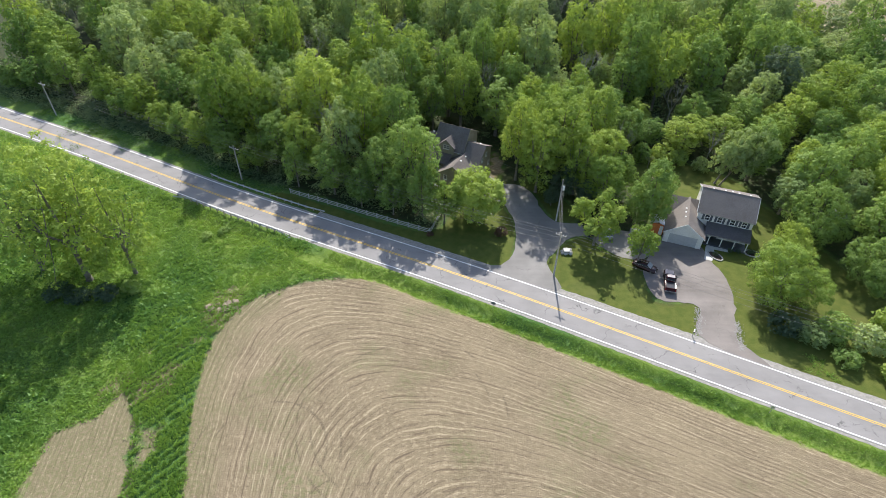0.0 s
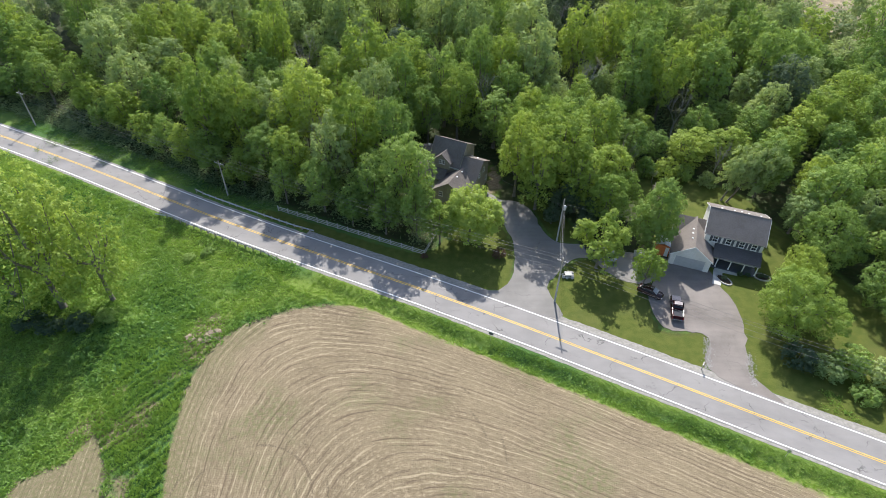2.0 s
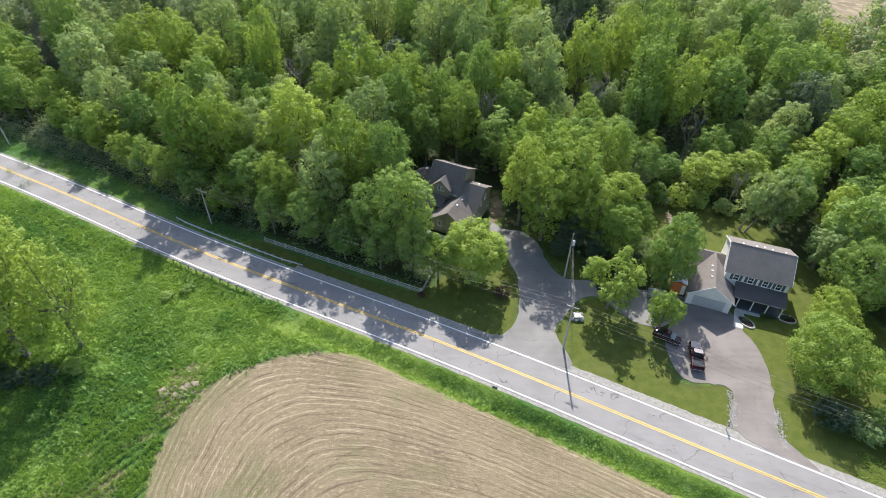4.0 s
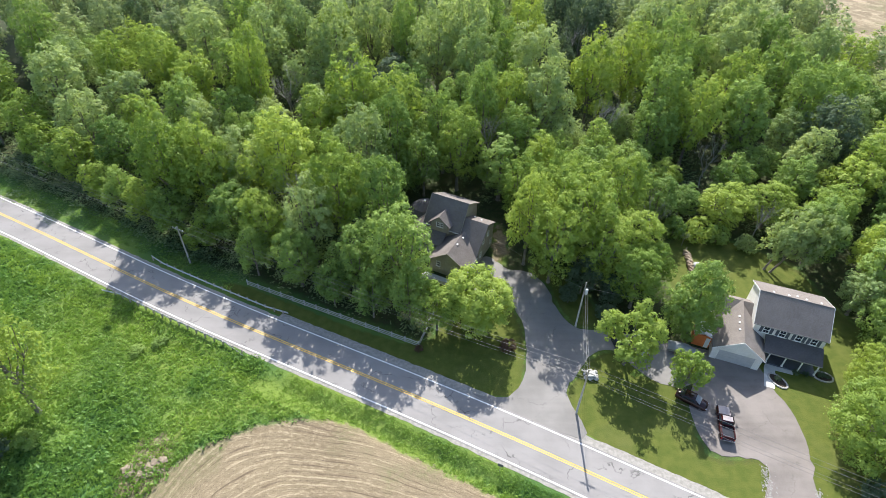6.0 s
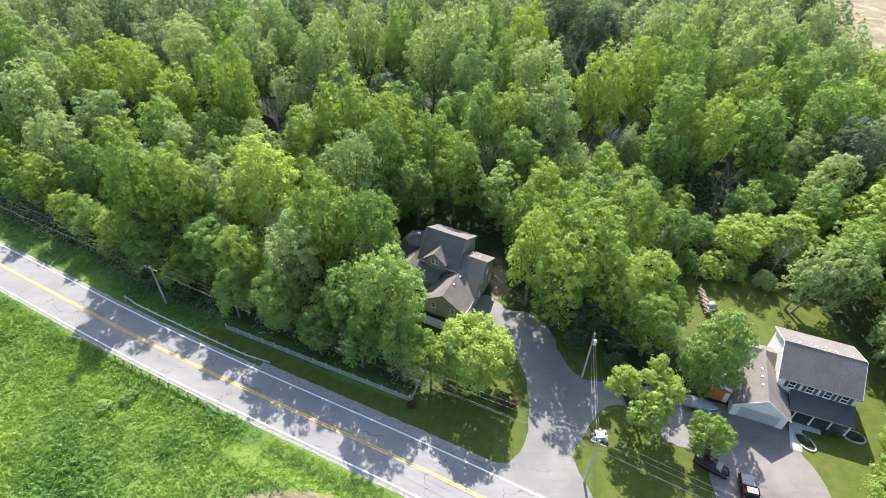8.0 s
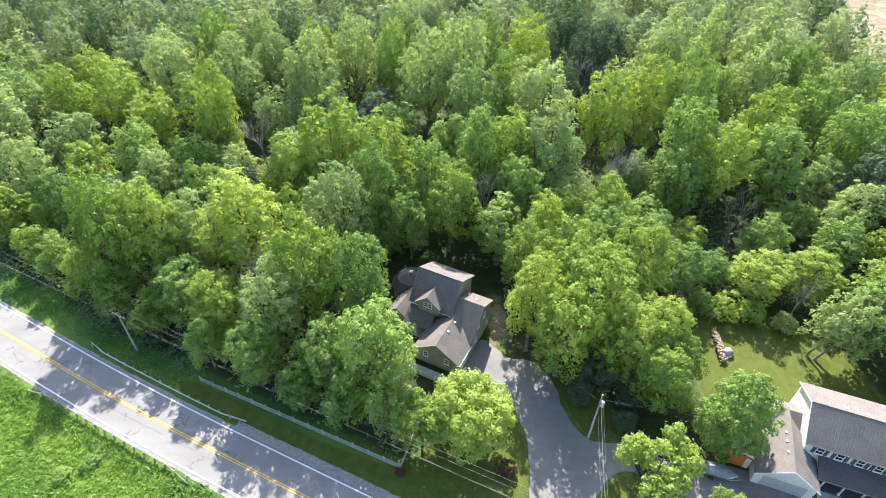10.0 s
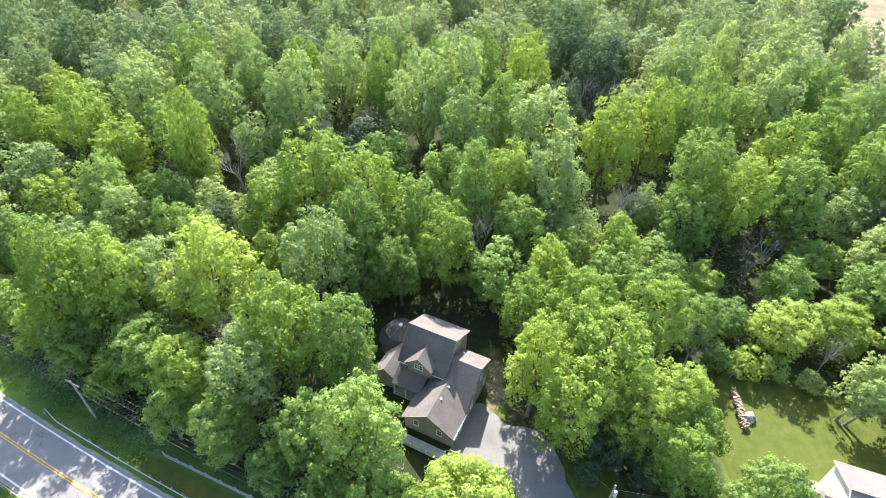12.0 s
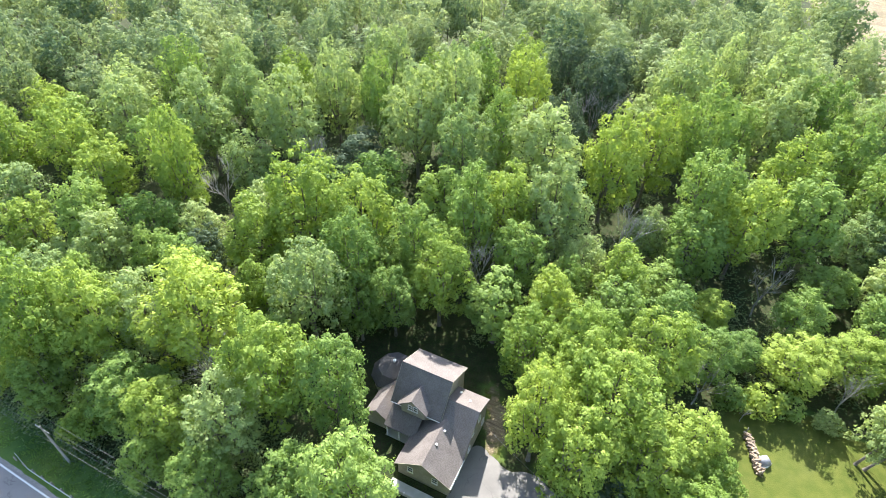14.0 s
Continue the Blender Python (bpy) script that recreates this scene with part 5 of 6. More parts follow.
# dormer on the front slope
DX, DW, DZ, DY = -0.2, 1.8, 8.0, -3.95
part("dormer_wall", prism([(DX - DW, DY, 4.4), (DX + DW, DY, 4.4), (DX + DW, DY, 6.35), (DX, DY, DZ - 0.2), (DX - DW, DY, 6.35)], (0, 0.2, 0)), SIDING_L, lh)
for k in (-1, 1):
    part("dormer_cheek", prism([(DX + k * DW, DY + 0.2, 4.4), (DX + k * DW, DY + 0.2, 6.3), (DX + k * DW, -2.62, 6.3), (DX + k * DW, -3.6, 5.0)], (-k * 0.1, 0, 0)), SIDING_L, lh)
    roof_slab("dormer_roof", [(DX + k * (DW + 0.45), DY - 0.35, 6.05), (DX, DY - 0.35, DZ), (DX, -1.2, DZ), (DX + k * (DW + 0.45), -2.75, 6.05)], ROOF_L, lh, 0.12)
window_unit(lh, DX - 0.4, DY - 0.01, 6.0, 0.66, 1.05, "s")
window_unit(lh, DX + 0.4, DY - 0.01, 6.0, 0.66, 1.05, "s")
window_unit(lh, 2.75, -3.31, 4.95, 0.8, 0.7, "s")
# east block with its steep front slope
EX0, EX1 = 3.6, 8.2
part("east_wall", prism([(EX1, -6.0, 0), (EX1, 2.3, 0), (EX1, 2.3, 5.2), (EX1, -1.0, 6.85), (EX1, -6.0, 2.9)], (-0.2, 0, 0)), SIDING_L, lh)
part("east_back_wall", box(EX0, 2.1, 0, EX1 - 0.2, 2.3, 5.2), SIDING_L, lh)
roof_slab("east_front_roof", [(EX0, -6.1, 3.0), (EX1 + 0.25, -6.1, 3.0), (EX1 + 0.25, -1.0, 7.05), (EX0, -1.0, 7.05)], ROOF_L, lh)
roof_slab("east_back_roof", [(EX0, -1.0, 7.05), (EX1 + 0.25, -1.0, 7.05), (EX1 + 0.25, 2.7, 5.2), (EX0, 2.7, 5.2)], ROOF_L, lh)
for y, z in ((-2.6, 4.2), (-0.4, 4.6), (1.2, 1.7), (-3.6, 1.7)):
    window_unit(lh, EX1 + 0.01, y, z, 0.75, 1.05, "e")
vent(lh, 6.4, 0.4, 6.4)
vent(lh, 4.6, 1.4, 5.9)
# garage wing with a gable to the road
WX0, WX1, WXM, WY0 = 0.75, 8.2, 4.5, -10.0
WE, WR = 3.0, 5.55
ws = (WR - WE) / (WXM - WX0)
part("wing_front", prism([(WX0, WY0, 0), (WX1, WY0, 0), (WX1, WY0, WE), (WXM, WY0, WR - 0.2), (WX0, WY0, WE)], (0, 0.2, 0)), SIDING_L, lh)
part("wing_wall", box(WX0, WY0 + 0.2, 0, WX0 + 0.2, -3.3, WE), SIDING_L, lh)
part("wing_wall", box(WX1 - 0.2, WY0 + 0.2, 0, WX1, -6.0, WE), SIDING_L, lh)
for a, y1 in ((WX0 - 0.3, -2.9), (WX1 + 0.3, -5.6)):
    za = WR - abs(WXM - a) * ws
    roof_slab("wing_roof", [(a, WY0 - 0.4, za), (WXM, WY0 - 0.4, WR), (WXM, -2.95, WR), (a, y1, za)], ROOF_L, lh)
    part("rake_board", prism([(a, WY0 - 0.44, za - 0.22), (a, WY0 - 0.44, za), (WXM, WY0 - 0.44, WR), (WXM, WY0 - 0.44, WR - 0.22)], (0, 0.05, 0)), SIDING_L, lh)
gutter(lh, (WX1 + 0.36, WY0 - 0.4, WR - abs(WXM - WX1 - 0.3) * ws - 0.08), (WX1 + 0.36, -6.0, WR - abs(WXM - WX1 - 0.3) * ws - 0.08))
window_unit(lh, 2.6, WY0 - 0.01, 2.2, 0.85, 1.15, "s")
window_unit(lh, 6.2, WY0 - 0.01, 2.2, 0.85, 1.15, "s")
vent(lh, 4.9, -6.9, WR - 0.4 * ws)
vent(lh, 5.0, -4.6, WR - 0.5 * ws)
for y in (-8.6, -7.2):
    part("garage_door", box(WX1 - 0.02, y - 0.55, 0.05, WX1 + 0.05, y + 0.6, 2.2, 0.01), WHITE, lh, "pale side door")
# front lean-to and the low west wing
roof_slab("lean_to_roof", [(-3.6, -6.2, 2.9), (1.2, -6.2, 2.9), (1.2, -3.3, 4.7), (-3.6, -3.3, 4.7)], ROOF_L, lh, 0.14)
part("porch_floor", box(-3.6, -6.0, -0.1, 0.75, -3.3, 0.2), CONCRETE, lh)
for x in (-3.3, -1.4):
    part("porch_post", box(x - 0.08, -6.0, 0.2, x + 0.08, -5.84, 2.8), WHITE, lh)
part("front_door", box(-1.0, -3.36, 0.2, -0.1, -3.3, 2.25, 0.01), SHUTTER, lh, "dark front door")
part("wing_front", prism([(-6.9, -5.2, 0), (-3.6, -5.2, 0), (-3.6, -5.2, 2.8), (-5.25, -5.2, 4.1), (-6.9, -5.2, 2.8)], (0, 0.2, 0)), SIDING_L, lh)
part("wing_wall", box(-6.9, -5.0, 0, -6.7, 0.2, 2.8), SIDING_L, lh)
roof_slab("wing_roof", [(-7.2, -5.5, 2.65), (-5.25, -5.5, 4.25), (-5.25, 0.2, 4.25), (-7.2, 0.2, 2.65)], ROOF_L, lh, 0.14)
roof_slab("wing_roof", [(-5.25, -5.5, 4.25), (-3.3, -5.5, 2.65), (-3.3, 0.2, 2.65), (-5.25, 0.2, 4.25)], ROOF_L, lh, 0.14)
# many-sided sun room at the back corner
bm, rf = bmesh.new(), bmesh.new()
cx, cy, n = -6.7, 2.4, 10
lo = [bm.verts.new((cx + 3.2 * math.cos(6.2832 * i / n), cy + 3.2 * math.sin(6.2832 * i / n), 0)) for i in range(n)]
hi = [bm.verts.new((v.co.x, v.co.y, 2.7)) for v in lo]
for i in range(n):
    bm.faces.new((lo[i - 1], lo[i], hi[i], hi[i - 1]))
part("sun_room_wall", bm, SIDING_L, lh)
rings = [[rf.verts.new((cx + r * math.cos(6.2832 * i / n), cy + r * math.sin(6.2832 * i / n), z)) for i in range(n)] for r, z in ((3.65, 2.55), (3.65, 2.7), (2.5, 4.3), (0.6, 5.2))]
for ra, rb in zip(rings, rings[1:]):
    for i in range(n):
        rf.faces.new((ra[i - 1], ra[i], rb[i], rb[i - 1]))
rf.faces.new(rings[-1])
# the trees' shade on this roof is put into its dark shingle colour
part("sun_room_roof", rf, ROOF_PORCH, lh, "many-sided shingle roof with tree shade in its dark colour")
part("roof_vent", tube([(cx, cy, 5.15), (cx, cy, 5.5)], [0.2, 0.28], 8), WHITE, lh, "small white roof vent")
# satellite arm and steps
part("deck", box(0.6, -12.6, 0.05, 7.9, -11.2, 0.45, 0.02), CONCRETE, lh, "pale deck along the front")
part("deck_rail", box(0.6, -12.65, 0.45, 8.3, -12.55, 0.95, 0.01), CONCRETE, lh, "pale solid rail")
for x in (0.7, 3.1, 5.5, 7.8):
    part("rail_post", box(x - 0.06, -12.68, 0.4, x + 0.06, -12.52, 1.15), WHITE, lh)

# ---------------- fences, guard rails, poles ----------------
fence = thing("rail_fence", pose(0, 0, 0), "weathered grey three-rail wooden fence along the wood's edge", "fence")
post0 = rail0 = None
for fa, fb, count in ((np.array((-32.8, 101.6)), np.array((-1.7, 88.2)), 14), (np.array((-1.7, 88.2)), np.array((0.5, 95.1)), 3)):
    flen, fang = float(np.linalg.norm(fb - fa)), math.degrees(math.atan2(fb[1] - fa[1], fb[0] - fa[0]))
    for i in range(count + 1):
        p = fa + (fb - fa) * i / count
        m = pose(p[0], p[1], float(gz(*p)), 0, 0, fang)
        if post0 is None:
            post0 = part("post", box(-0.08, -0.08, -0.3, 0.08, 0.08, 1.3, 0.015), FENCE_PAINT, fence)
            post0.matrix_basis = m
        elif i or count > 5:
            same_part("post", post0, fence, m)
        if i < count:
            for z in (0.3, 0.7, 1.1):
                mm = pose(p[0], p[1], float(gz(*p)) + z, 0, random.uniform(-0.6, 0.6), fang)
                if rail0 is None:
                    rail0 = part("rail", box(0, -0.13, -0.08, flen / count, -0.08, 0.08, 0.01), FENCE_PAINT, fence)
                    rail0.matrix_basis = mm
                else:
                    same_part("rail", rail0, fence, mm)


def guard_rail(s0, s1, v, side):
    """A W-beam rail on posts beside the road."""
    t = thing("guard_rail", pose(0, 0, 0), "galvanised steel guard rail on posts at the road's edge", "guard rail", "guard rails")
    prof = [(0.0, 0.0), (0.06, 0.05), (0.06, 0.10), (0.0, 0.15), (0.0, 0.19), (0.06, 0.24), (0.06, 0.29), (0.0, 0.34)]
    bm = bmesh.new()
    rows = []
    for s in np.arange(s0, s1 + 0.01, 2.0):
        end = 1.3 * max(0.0, 1 - (s - s0) / 4, 1 - (s1 - s) / 4)
        drop = 0.35 * max(0.0, 1 - (s - s0) / 4, 1 - (s1 - s) / 4)
        rows.append([bm.verts.new((*on_road(s, v + side * (end * 0.5 - d)), 0.42 - drop + h)) for d, h in prof])
    for a, b in zip(rows, rows[1:]):
        for k in range(len(prof) - 1):
            bm.faces.new((a[k], b[k], b[k + 1], a[k + 1]))
    part("beam", bm, GALV, t)
    post = None
    for s in np.arange(s0 + 1, s1, 1.9):
        x, y = on_road(s, v + side * 0.14)
        m = pose(x, y, float(gz(x, y)), 0, 0, -25.9)
        if post is None:
            post = part("post", box(-0.09, -0.09, -0.4, 0.09, 0.09, 0.86, 0.01), RUST_POST, t)
            post.matrix_basis = m
        else:
            same_part("post", post, t, m)


guard_rail(-61.0, -29.0, 4.75, 1)
guard_rail(-61.5, -29.5, -4.45, -1)


def utility_pole(x, y, h, arm, turn, can=False):
    """A wooden pole with a cross-arm, insulators and, on one, a transformer."""
    t = thing("utility_pole", pose(x, y, float(gz(x, y)), 0, 0, turn), "weathered wooden utility pole carrying wires", "utility pole", "utility poles")
    part("pole", tube([(0, 0, -0.5), (0, 0, h * 0.5), (0, 0, h)], [0.17, 0.145, 0.11], 10), POLE_WOOD, t)
    if arm:
        a = part("cross_arm", box(-0.06, -arm / 2, h - 0.75, 0.06, arm / 2, h - 0.62, 0.01), POLE_WOOD, t)
        for k in (-0.46, -0.2, 0.2, 0.46):
            part("insulator", tube([(0, k * arm, h - 0.62), (0, k * arm, h - 0.52), (0, k * arm, h - 0.44)], [0.03, 0.06, 0.03], 8), WHITE, a)
        for k in (-1, 1):
            part("brace", tube([(0.05, k * arm * 0.28, h - 0.72), (0.12, 0, h - 1.3)], 0.02, 5), GALV, t)
    if can:
        part("transformer", tube([(0.36, 0, h - 2.5), (0.36, 0, h - 2.45), (0.36, 0, h - 1.6), (0.36, 0, h - 1.5)], [0.2, 0.27, 0.27, 0.16], 14), TARP, t, "pale grey transformer can")
    return t


POLES = {"a": (-45.7, 108.1, 8.9), "b": (21.6, 76.4, 10.1), "c": (24.4, 93.2, 10.1), "far": (-104.0, 136.5, 9.5), "east": (92.0, 41.0, 10.0)}
utility_pole(*POLES["a"], 2.6, 64)
utility_pole(*POLES["b"], 1.9, 64)
utility_pole(*POLES["c"], 0, 0, True)
utility_pole(*POLES["far"], 2.6, 64)
utility_pole(*POLES["east"], 1.9, 64)


def wire(p, q, sag):
    bm = tube([Vector(p).lerp(Vector(q), f) - Vector((0, 0, sag * 4 * f * (1 - f))) for f in np.linspace(0, 1, 15)], 0.014, 4)
    tagged(part("overhead_wire", bm, WIRE), "thin grey overhead wire between poles", "wire", "overhead wires")


def tip(k, side, drop=0.45):
    x, y, h = POLES[k]
    return (x + V[0] * side, y + V[1] * side, h - drop)


for a, b in (("far", "a"), ("a", "b"), ("b", "east")):
    for side in (-0.95, 0.2, 0.95):
        wire(tip(a, side), tip(b, side), 0.9)
    wire(tip(a, 0.14, 2.2), tip(b, 0.14, 2.4), 1.1)
for side, d in ((-0.15, 0.3), (0.15, 0.4), (0.1, 1.6), (-0.2, 2.0)):
    wire((21.6 + side, 76.5, 10.1 - d), (24.4 + side, 93.1, 10.1 - d), 0.5)
wire((24.4, 93.3, 9.0), (49.5, 92.5, 5.2), 0.8)
wire((24.4, 93.3, 8.6), (11.5, 110.5, 4.6), 0.5)


def sign_post(x, y, h, w, sh, turn, plate, label, name="road_sign"):
    t = thing(name, pose(x, y, float(gz(x, y)), 0, 0, turn), label, "sign", "road signs")
    part("post", box(-0.03, -0.03, -0.3, 0.03, 0.03, h), GALV, t)
    part("plate", box(-w / 2, -0.05, h - sh, w / 2, -0.03, h, 0.006), plate, t)


sign_post(*on_road(13.5, -5.3), 1.9, 0.75, 0.6, -20, SHUTTER, "back of a grey metal road sign beside the ditch")
sign_post(*on_road(57.0, -5.4), 1.8, 0.5, 0.5, -20, GALV, "small grey metal road sign beside the ditch")
sign_post(*on_road(-150.0, 5.6), 2.2, 0.6, 0.6, 160, WHITE, "small pale road sign by the wood")


def mailbox(x, y, turn):
    t = thing("mailbox", pose(x, y, 0.02, 0, 0, turn), "dark mailbox on a wooden post at the road's edge", "mailbox")
    part("post", box(-0.05, -0.05, -0.2, 0.05, 0.05, 1.05), POLE_WOOD, t)
    bm = bmesh.new()
    prof = [(-0.11, 0), (0.11, 0), (0.11, 0.14)] + [(0.11 * math.cos(a), 0.14 + 0.11 * math.sin(a)) for a in (0.5, 1.05, 1.57, 2.1, 2.65)] + [(-0.11, 0.14)]
    b = prism([(x_, -0.32, 1.05 + z_) for x_, z_ in prof], (0, 0.55, 0), bm)
    part("box", b, DARK_PAINT, t)
    part("flag", box(0.115, -0.1, 1.15, 0.125, -0.06, 1.4), LAMP_RED, t)


mailbox(*on_road(45.0, 4.75), -26)

# ---------------- vehicles ----------------


def wheel(parent, x, y, r=0.37, w=0.24):
    tyre = part("wheel", tube([(x, y - w / 2, r), (x, y - w / 2 + 0.03, r), (x, y + w / 2 - 0.03, r), (x, y + w / 2, r)], [r * 0.9, r, r, r * 0.9], 18), BLACK, parent)
    k = 1 if y > 0 else -1
    part("rim", tube([(x, y + k * w * 0.4, r), (x, y + k * (w / 2 + 0.012), r)], [r * 0.62, r * 0.58], 14), CHROME, tyre)


def body_shell(sections):
    """A hull lofted along x. sections: x, half width at the sill, half width at the shoulder, bottom, shoulder, top height."""
    bm = bmesh.new()
    rows = []
    for x, ws_, wt, zb, zs, zt in sections:
        pr = [(-ws_, zb), (-ws_ * 1.02, (zb + zs) / 2), (-wt, zs), (-wt * 0.86, zt), (0, zt + 0.02), (wt * 0.86, zt), (wt, zs), (ws_ * 1.02, (zb + zs) / 2), (ws_, zb)]
        rows.append([bm.verts.new((x, y, z)) for y, z in pr])
    for a, b in zip(rows, rows[1:]):
        for k in range(len(a)):
            bm.faces.new((a[k - 1], a[k], b[k], b[k - 1])).smooth = True
    bm.faces.new(rows[0])
    bm.faces.new(rows[-1][::-1])
    bmesh.ops.recalc_face_normals(bm, faces=bm.faces)
    return bm


def pickup(x, y, turn):
    t = thing("pickup_truck", pose(x, y, 0.05, 0, 0, turn), "dark red pickup truck with open bed on the driveway", "truck")
    part("body", body_shell([(-2.75, 0.88, 0.86, 0.5, 0.85, 0.95), (-2.7, 0.96, 0.94, 0.42, 0.86, 1.0), (-0.75, 0.98, 0.95, 0.4, 0.88, 1.0), (-0.7, 0.98, 0.95, 0.4, 0.9, 1.02), (0.9, 0.98, 0.95, 0.4, 0.9, 1.05), (1.0, 0.98, 0.94, 0.4, 0.88, 1.06), (2.3, 0.97, 0.92, 0.42, 0.84, 1.0), (2.7, 0.9, 0.84, 0.48, 0.78, 0.9)]), RED_PAINT, t)
    # hood and cab roof get the painted reflection, the rest stays dark red
    part("hood", prism([(1.05, -0.8, 1.085), (2.55, -0.74, 0.985), (2.62, 0, 1.0), (2.55, 0.74, 0.985), (1.05, 0.8, 1.085), (1.0, 0, 1.11)], (0, 0, 0.02)), RED_GLINT, t, "red hood with the sun's reflection painted pale")
    part("cab", body_shell([(-0.75, 0.9, 0.9, 1.0, 1.05, 1.1), (-0.6, 0.9, 0.86, 1.0, 1.4, 1.78), (-0.2, 0.9, 0.84, 1.0, 1.5, 1.84), (0.35, 0.9, 0.84, 1.0, 1.48, 1.82), (1.05, 0.92, 0.88, 1.0, 1.1, 1.12)]), RED_PAINT, t)
    part("cab_roof", box(-0.5, -0.66, 1.83, 0.32, 0.66, 1.875, 0.02), RED_GLINT, t, "red cab roof with the sun's reflection painted pale")
    part("windshield", prism([(0.44, -0.72, 1.80), (0.44, 0.72, 1.80), (1.04, 0.82, 1.15), (1.04, -0.82, 1.15)], (0.03, 0, 0.03)), GLASS, t)
    part("rear_window", prism([(-0.66, -0.68, 1.7), (-0.66, 0.68, 1.7), (-0.77, 0.74, 1.2), (-0.77, -0.74, 1.2)], (-0.02, 0, 0.01)), GLASS, t)
    for k in (-1, 1):
        part("side_window", prism([(-0.5, k * 0.86, 1.72), (0.3, k * 0.86, 1.72), (0.8, k * 0.93, 1.2), (-0.55, k * 0.93, 1.2)], (0, k * 0.02, 0)), GLASS, t)
        part("mirror", box(0.7, k * 1.0 - 0.1, 1.12, 0.82, k * 1.0 + 0.1, 1.32, 0.02), BLACK, t)
        part("headlight", box(2.6, k * 0.62 - 0.17, 0.68, 2.73, k * 0.62 + 0.17, 0.84, 0.02), CHROME, t)
        part("tail_light", box(-2.79, k * 0.84 - 0.07, 0.65, -2.73, k * 0.84 + 0.07, 0.98, 0.01), LAMP_RED, t)
        part("bed_side", box(-2.72, k * 0.86 - 0.07, 0.95, -0.85, k * 0.86 + 0.07, 1.28, 0.02), RED_PAINT, t)
        for xx in (1.75, -1.75):
            wheel(t, xx, k * 0.86)
    part("tailgate", box(-2.78, -0.8, 0.6, -2.70, 0.8, 1.27, 0.015), RED_PAINT, t)
    part("bed_floor", box(-2.68, -0.78, 1.02, -0.85, 0.78, 1.06), DARK_PAINT, t)
    part("bed_front", box(-0.9, -0.8, 1.0, -0.82, 0.8, 1.3, 0.01), RED_PAINT, t)
    part("rear_bumper", box(-2.95, -0.9, 0.42, -2.78, 0.9, 0.62, 0.03), CHROME, t)
    part("front_bumper", box(2.68, -0.92, 0.4, 2.86, 0.92, 0.62, 0.03), CHROME, t)
    return t


def car(x, y, turn, paint, label, z=0.048):
    t = thing("car", pose(x, y, z, 0, 0, turn), label, "car", "parked cars")
    part("body", body_shell([(-2.25, 0.7, 0.68, 0.45, 0.75, 0.85), (-2.1, 0.86, 0.82, 0.3, 0.78, 0.95), (-1.0, 0.9, 0.86, 0.25, 0.8, 0.98), (0.9, 0.9, 0.86, 0.25, 0.8, 0.96), (1.9, 0.86, 0.8, 0.28, 0.7, 0.84), (2.25, 0.7, 0.62, 0.4, 0.6, 0.68)]), paint, t)
    part("cabin", body_shell([(-1.75, 0.8, 0.78, 0.9, 0.95, 0.97), (-1.05, 0.8, 0.74, 0.9, 1.2, 1.38), (-0.2, 0.8, 0.72, 0.9, 1.25, 1.44), (0.35, 0.8, 0.72, 0.9, 1.22, 1.4), (1.15, 0.8, 0.78, 0.9, 0.95, 0.97)]), paint, t)
    part("windshield", prism([(0.42, -0.6, 1.38), (0.42, 0.6, 1.38), (1.16, 0.72, 0.98), (1.16, -0.72, 0.98)], (0.02, 0, 0.04)), GLASS, t)
    part("rear_window", prism([(-1.1, -0.6, 1.36), (-1.1, 0.6, 1.36), (-1.74, 0.7, 0.98), (-1.74, -0.7, 0.98)], (-0.02, 0, 0.04)), GLASS, t)
    for k in (-1, 1):
        part("side_window", prism([(-1.0, k * 0.73, 1.34), (0.3, k * 0.73, 1.36), (0.85, k * 0.8, 1.0), (-1.4, k * 0.8, 1.0)], (0, k * 0.02, 0)), GLASS, t)
        part("headlight", box(2.05, k * 0.55 - 0.14, 0.58, 2.24, k * 0.55 + 0.14, 0.7, 0.03), CHROME, t)
        part("tail_light", box(-2.27, k * 0.6 - 0.12, 0.66, -2.15, k * 0.6 + 0.12, 0.8, 0.03), LAMP_RED, t)
        for xx in (1.35, -1.35):
            wheel(t, xx, k * 0.78, 0.32, 0.2)
    return t


pickup(42.3, 74.8, 76)
sedan = car(38.9, 78.7, -35, DARK_RED, "very dark red sedan with a painted windshield reflection beside the driveway")
# added pale panel over the glass, in place of the sky's reflection in it
part("windshield_glint", prism([(0.44, -0.6, 1.43), (0.44, 0.6, 1.43), (1.2, 0.72, 1.03), (1.2, -0.72, 1.03)], (0.015, 0, 0.03)), TARP_GREY, sedan, "pale grey panel painted as the windshield's reflection")
car(30.6, 89.6, 100, DARK_PAINT, "dark car parked in the shade of trees")
car(33.8, 88.9, 95, SILVER_PAINT, "silver car parked in the shade of trees")


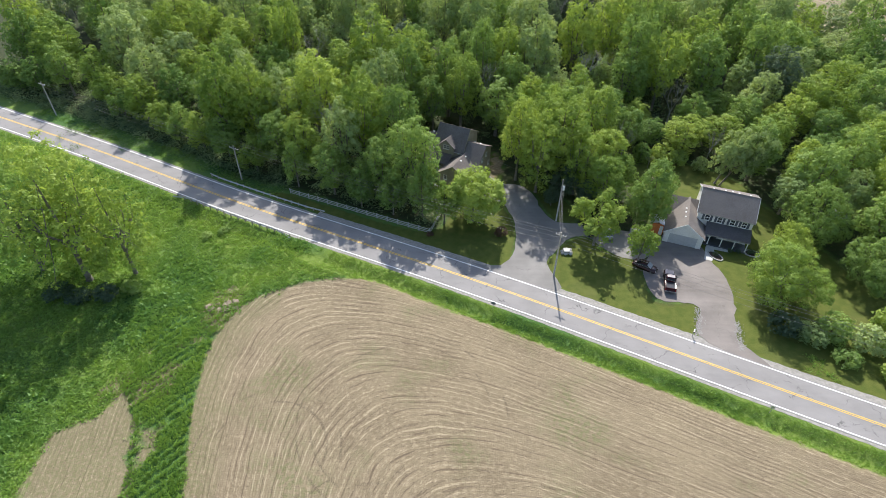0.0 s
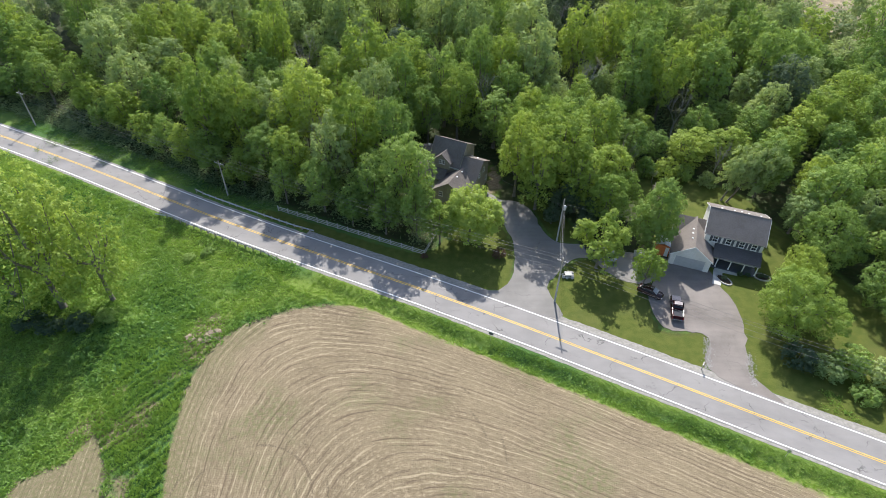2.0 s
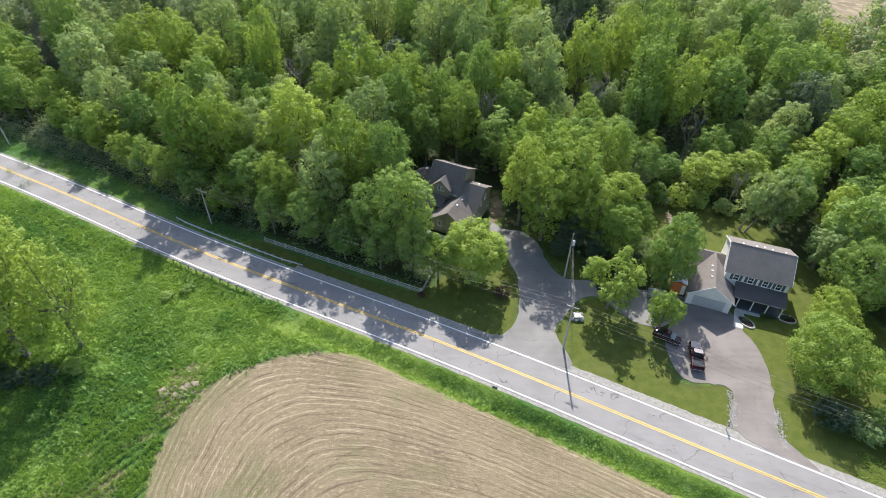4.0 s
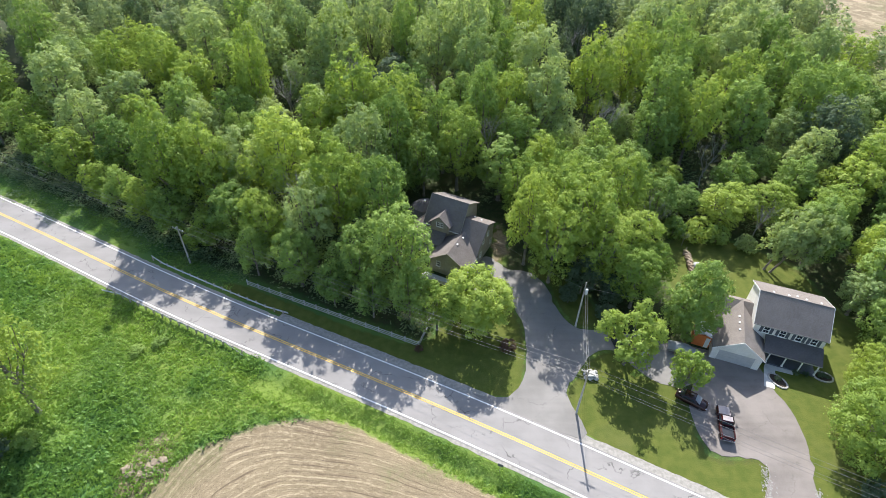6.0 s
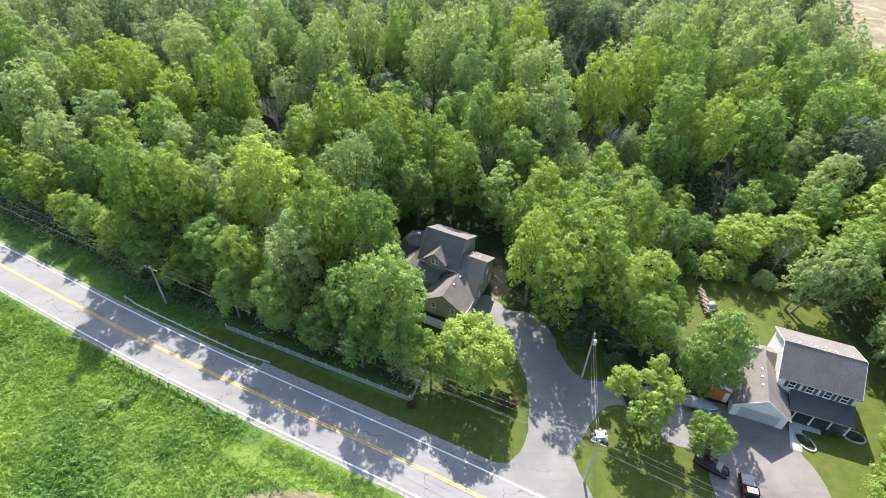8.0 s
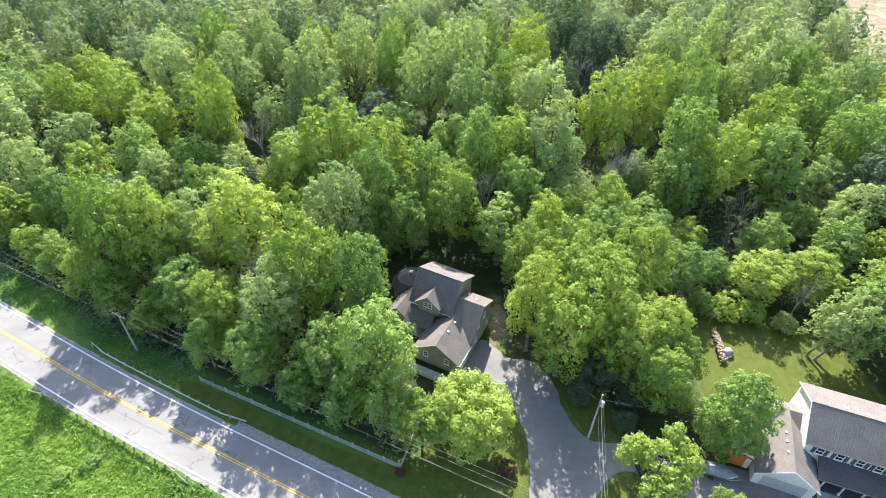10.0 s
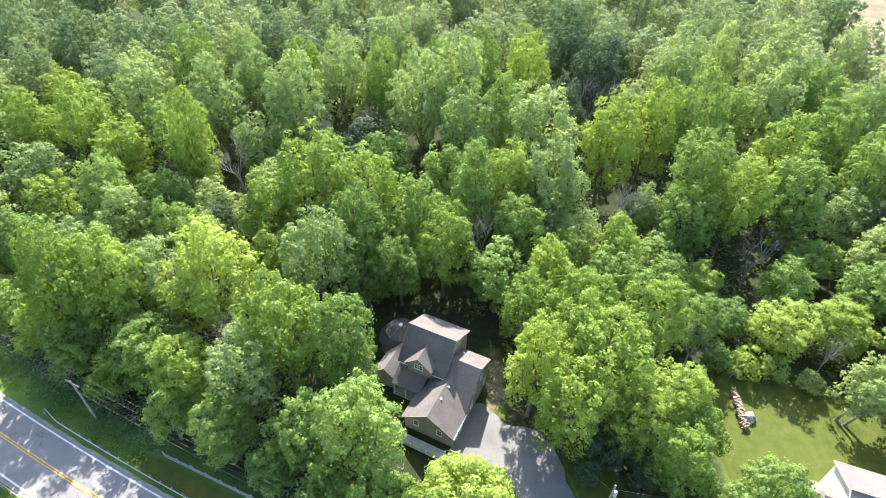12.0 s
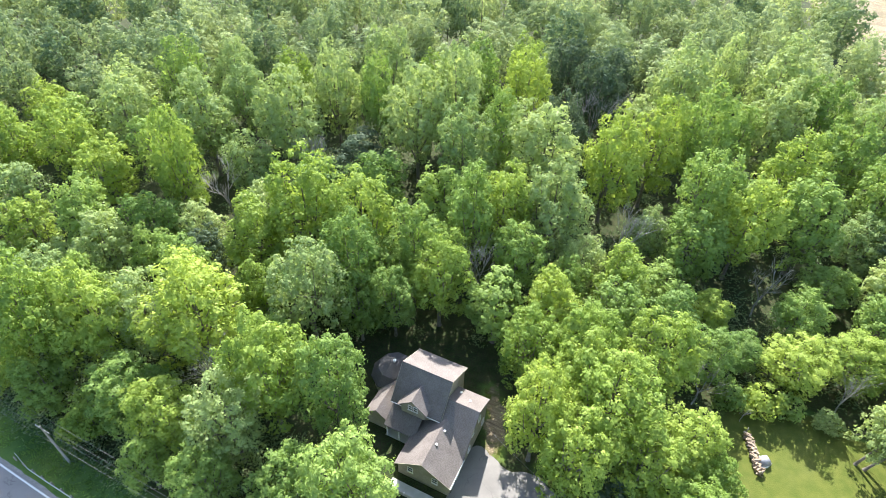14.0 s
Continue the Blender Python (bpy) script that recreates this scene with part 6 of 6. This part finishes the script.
def boat(x, y, turn):
    """A covered boat on a trailer."""
    t = thing("boat_on_trailer", pose(x, y, 0.045, 0, 0, turn), "small pale boat with grey cover on a trailer", "boat")
    part("hull", body_shell([(-2.2, 0.7, 0.9, 0.6, 1.0, 1.05), (0.0, 0.7, 1.0, 0.55, 1.05, 1.1), (1.5, 0.45, 0.8, 0.6, 1.1, 1.15), (2.5, 0.05, 0.1, 0.9, 1.15, 1.2)]), SILVER_PAINT, t)
    part("cover", body_shell([(-2.15, 0.88, 0.8, 1.02, 1.15, 1.25), (-0.4, 0.98, 0.7, 1.06, 1.4, 1.65), (0.8, 0.9, 0.6, 1.1, 1.35, 1.5), (2.3, 0.12, 0.06, 1.16, 1.2, 1.24)]), TARP_GREY, t, "grey fabric cover")
    for k in (-1, 1):
        wheel(t, -0.7, k * 1.0, 0.3, 0.18)
        part("frame_rail", tube([(-2.0, k * 0.7, 0.45), (1.6, k * 0.5, 0.45), (3.2, 0, 0.45)], 0.05, 6), GALV, t)


boat(40.4, 88.0, -20)


def utility_shed(x, y, turn):
    t = thing("small_shed", pose(x, y, 0.045, 0, 0, turn), "small faded orange shed with a pale covered roof", "shed")
    part("wall", box(-1.3, -1.4, 0.05, 1.3, 1.4, 2.5, 0.03), ORANGE, t)
    part("door", box(0.5, -1.44, 0.1, 1.15, -1.4, 2.2, 0.01), WHITE, t)
    for k in (-1, 1):
        part("roof", prism([(k * 1.45, -1.5, 2.45), (0, -1.5, 2.95), (0, 1.5, 2.95), (k * 1.45, 1.5, 2.45)], (0, 0, 0.08)), TARP, t)


utility_shed(44.3, 90.6, -21)


def wood_stack(x, y, length, turn):
    """Split logs stacked in courses between stakes."""
    t = thing("firewood_stack", pose(x, y, float(gz(x, y)), 0, 0, turn), "long stack of split firewood on the lawn", "firewood")
    log = None
    g = random.Random(4)
    n = int(length / 0.24)
    for r in range(4):
        for i in range(n):
            k = g.uniform(0.75, 1.35)
            m = pose(-length / 2 + i * 0.24 + g.uniform(-0.15, 0.15), g.uniform(-0.3, 0.3), 0.12 + r * 0.19, 0, 0, g.uniform(-50, 50)) @ pose(0, 0, 0, 0, g.uniform(0, 360), 0) @ Matrix.Diagonal((k, g.uniform(0.9, 1.5), k, 1))
            if log is None:
                log = part("log", tube([(0, -0.35, 0), (0, 0.35, 0)], 0.115, 6), LOG_END, t)
                log.matrix_basis = m
            else:
                same_part("log", log, t, m)
    for k in (-1, 1):
        part("stake", box(k * (length / 2 + 0.1) - 0.05, -0.05, -0.3, k * (length / 2 + 0.1) + 0.05, 0.05, 1.2), POLE_WOOD, t)


wood_stack(48.9, 109.9, 6.4, 82)
tp = thing("tarped_pile", pose(49.9, 108.6, float(gz(49.9, 108.6)), 0, 0, 10), "pile covered with a grey tarp on the lawn", "tarp")
part("tarp", body_shell([(-0.9, 0.5, 0.4, 0.0, 0.3, 0.5), (-0.3, 0.75, 0.6, 0.0, 0.6, 1.0), (0.5, 0.7, 0.55, 0.0, 0.55, 0.9), (0.9, 0.4, 0.3, 0.0, 0.2, 0.3)]), TARP_GREY, tp)
part("tarp_edge", body_shell([(-0.95, 0.6, 0.5, 0.0, 0.12, 0.16), (0.0, 0.9, 0.82, 0.0, 0.2, 0.24), (0.95, 0.5, 0.42, 0.0, 0.1, 0.14)]), TARP, tp)

# stone heap with a pale slab by the drive
heap = thing("stone_heap", pose(25.0, 82.9, 0.0), "heap of field stones with a pale slab beside the drive", "stones")
for i in range(9):
    a, r = i * 0.7, 0.35 + 0.75 * random.random()
    s = random.uniform(0.22, 0.42)
    bm = bmesh.new()
    bmesh.ops.create_icosphere(bm, subdivisions=2, radius=s)
    for v in bm.verts:
        v.co *= 1 + 0.25 * noise.noise(v.co * 4 + Vector((i, 0, 0)))
        v.co += Vector((r * math.cos(a), r * math.sin(a), s * 0.6 + 0.05))
    part("stone", bm, STONE, heap)
part("slab", box(-0.7, -0.5, 0.55, 0.6, 0.55, 0.75, 0.05), CONCRETE, heap)


def dirt_heap(x, y):
    """Broken earth and stones at the field's corner."""
    t = thing("earth_heap", pose(x, y, float(gz(x, y))), "heap of broken earth and stones at the field's edge", "earth heap")
    for i in range(26):
        bm = bmesh.new()
        s = random.uniform(0.2, 0.75)
        bmesh.ops.create_icosphere(bm, subdivisions=2, radius=s)
        dx, dy = random.gauss(0, 1.7), random.gauss(0, 0.8)
        for v in bm.verts:
            v.co *= 1 + 0.6 * noise.noise(v.co * 3 + Vector((i, 2, 0)))
            v.co.z *= 0.4
            v.co += Vector((dx, dy, 0.1 * s))
        part("clod", bm, EARTH, t)


dirt_heap(-36.2, 66.8)


def far_shed(x, y, turn, w, d, h, roof, label):
    t = thing("shed", pose(x, y, 0.0, 0, 0, turn), label, "shed", "sheds")
    part("wall", box(-w / 2, -d / 2, -0.1, w / 2, d / 2, h, 0.03), TARP_DARK, t)
    prof = [(-w / 2 - 0.15 + (w + 0.3) * i / 8, h + 0.7 * math.sin(math.pi * i / 8)) for i in range(9)]
    part("roof", prism([(a, -d / 2 - 0.15, b) for a, b in prof], (0, d + 0.3, 0)), roof, t)


far_shed(83.6, 95.0, 5, 2.2, 3.0, 1.7, GALV, "small dark shed with a curved metal roof among trees")
tr = thing("trailer", pose(85.0, 109.0, 0.0, 0, 0, -62), "long pale flat trailer loaded with timber among trees", "trailer")
part("bed", box(-3.0, -1.0, 0.6, 3.0, 1.0, 0.75, 0.02), WHITE, tr)
for i in range(7):
    part("plank", box(-2.8, -0.9 + i * 0.26, 0.75, 2.6, -0.7 + i * 0.26, 0.95, 0.01), LOG_END if i % 2 else WHITE, tr)
for k in (-1, 1):
    wheel(tr, -0.5, k * 1.05, 0.34, 0.2)
    wheel(tr, 0.4, k * 1.05, 0.34, 0.2)
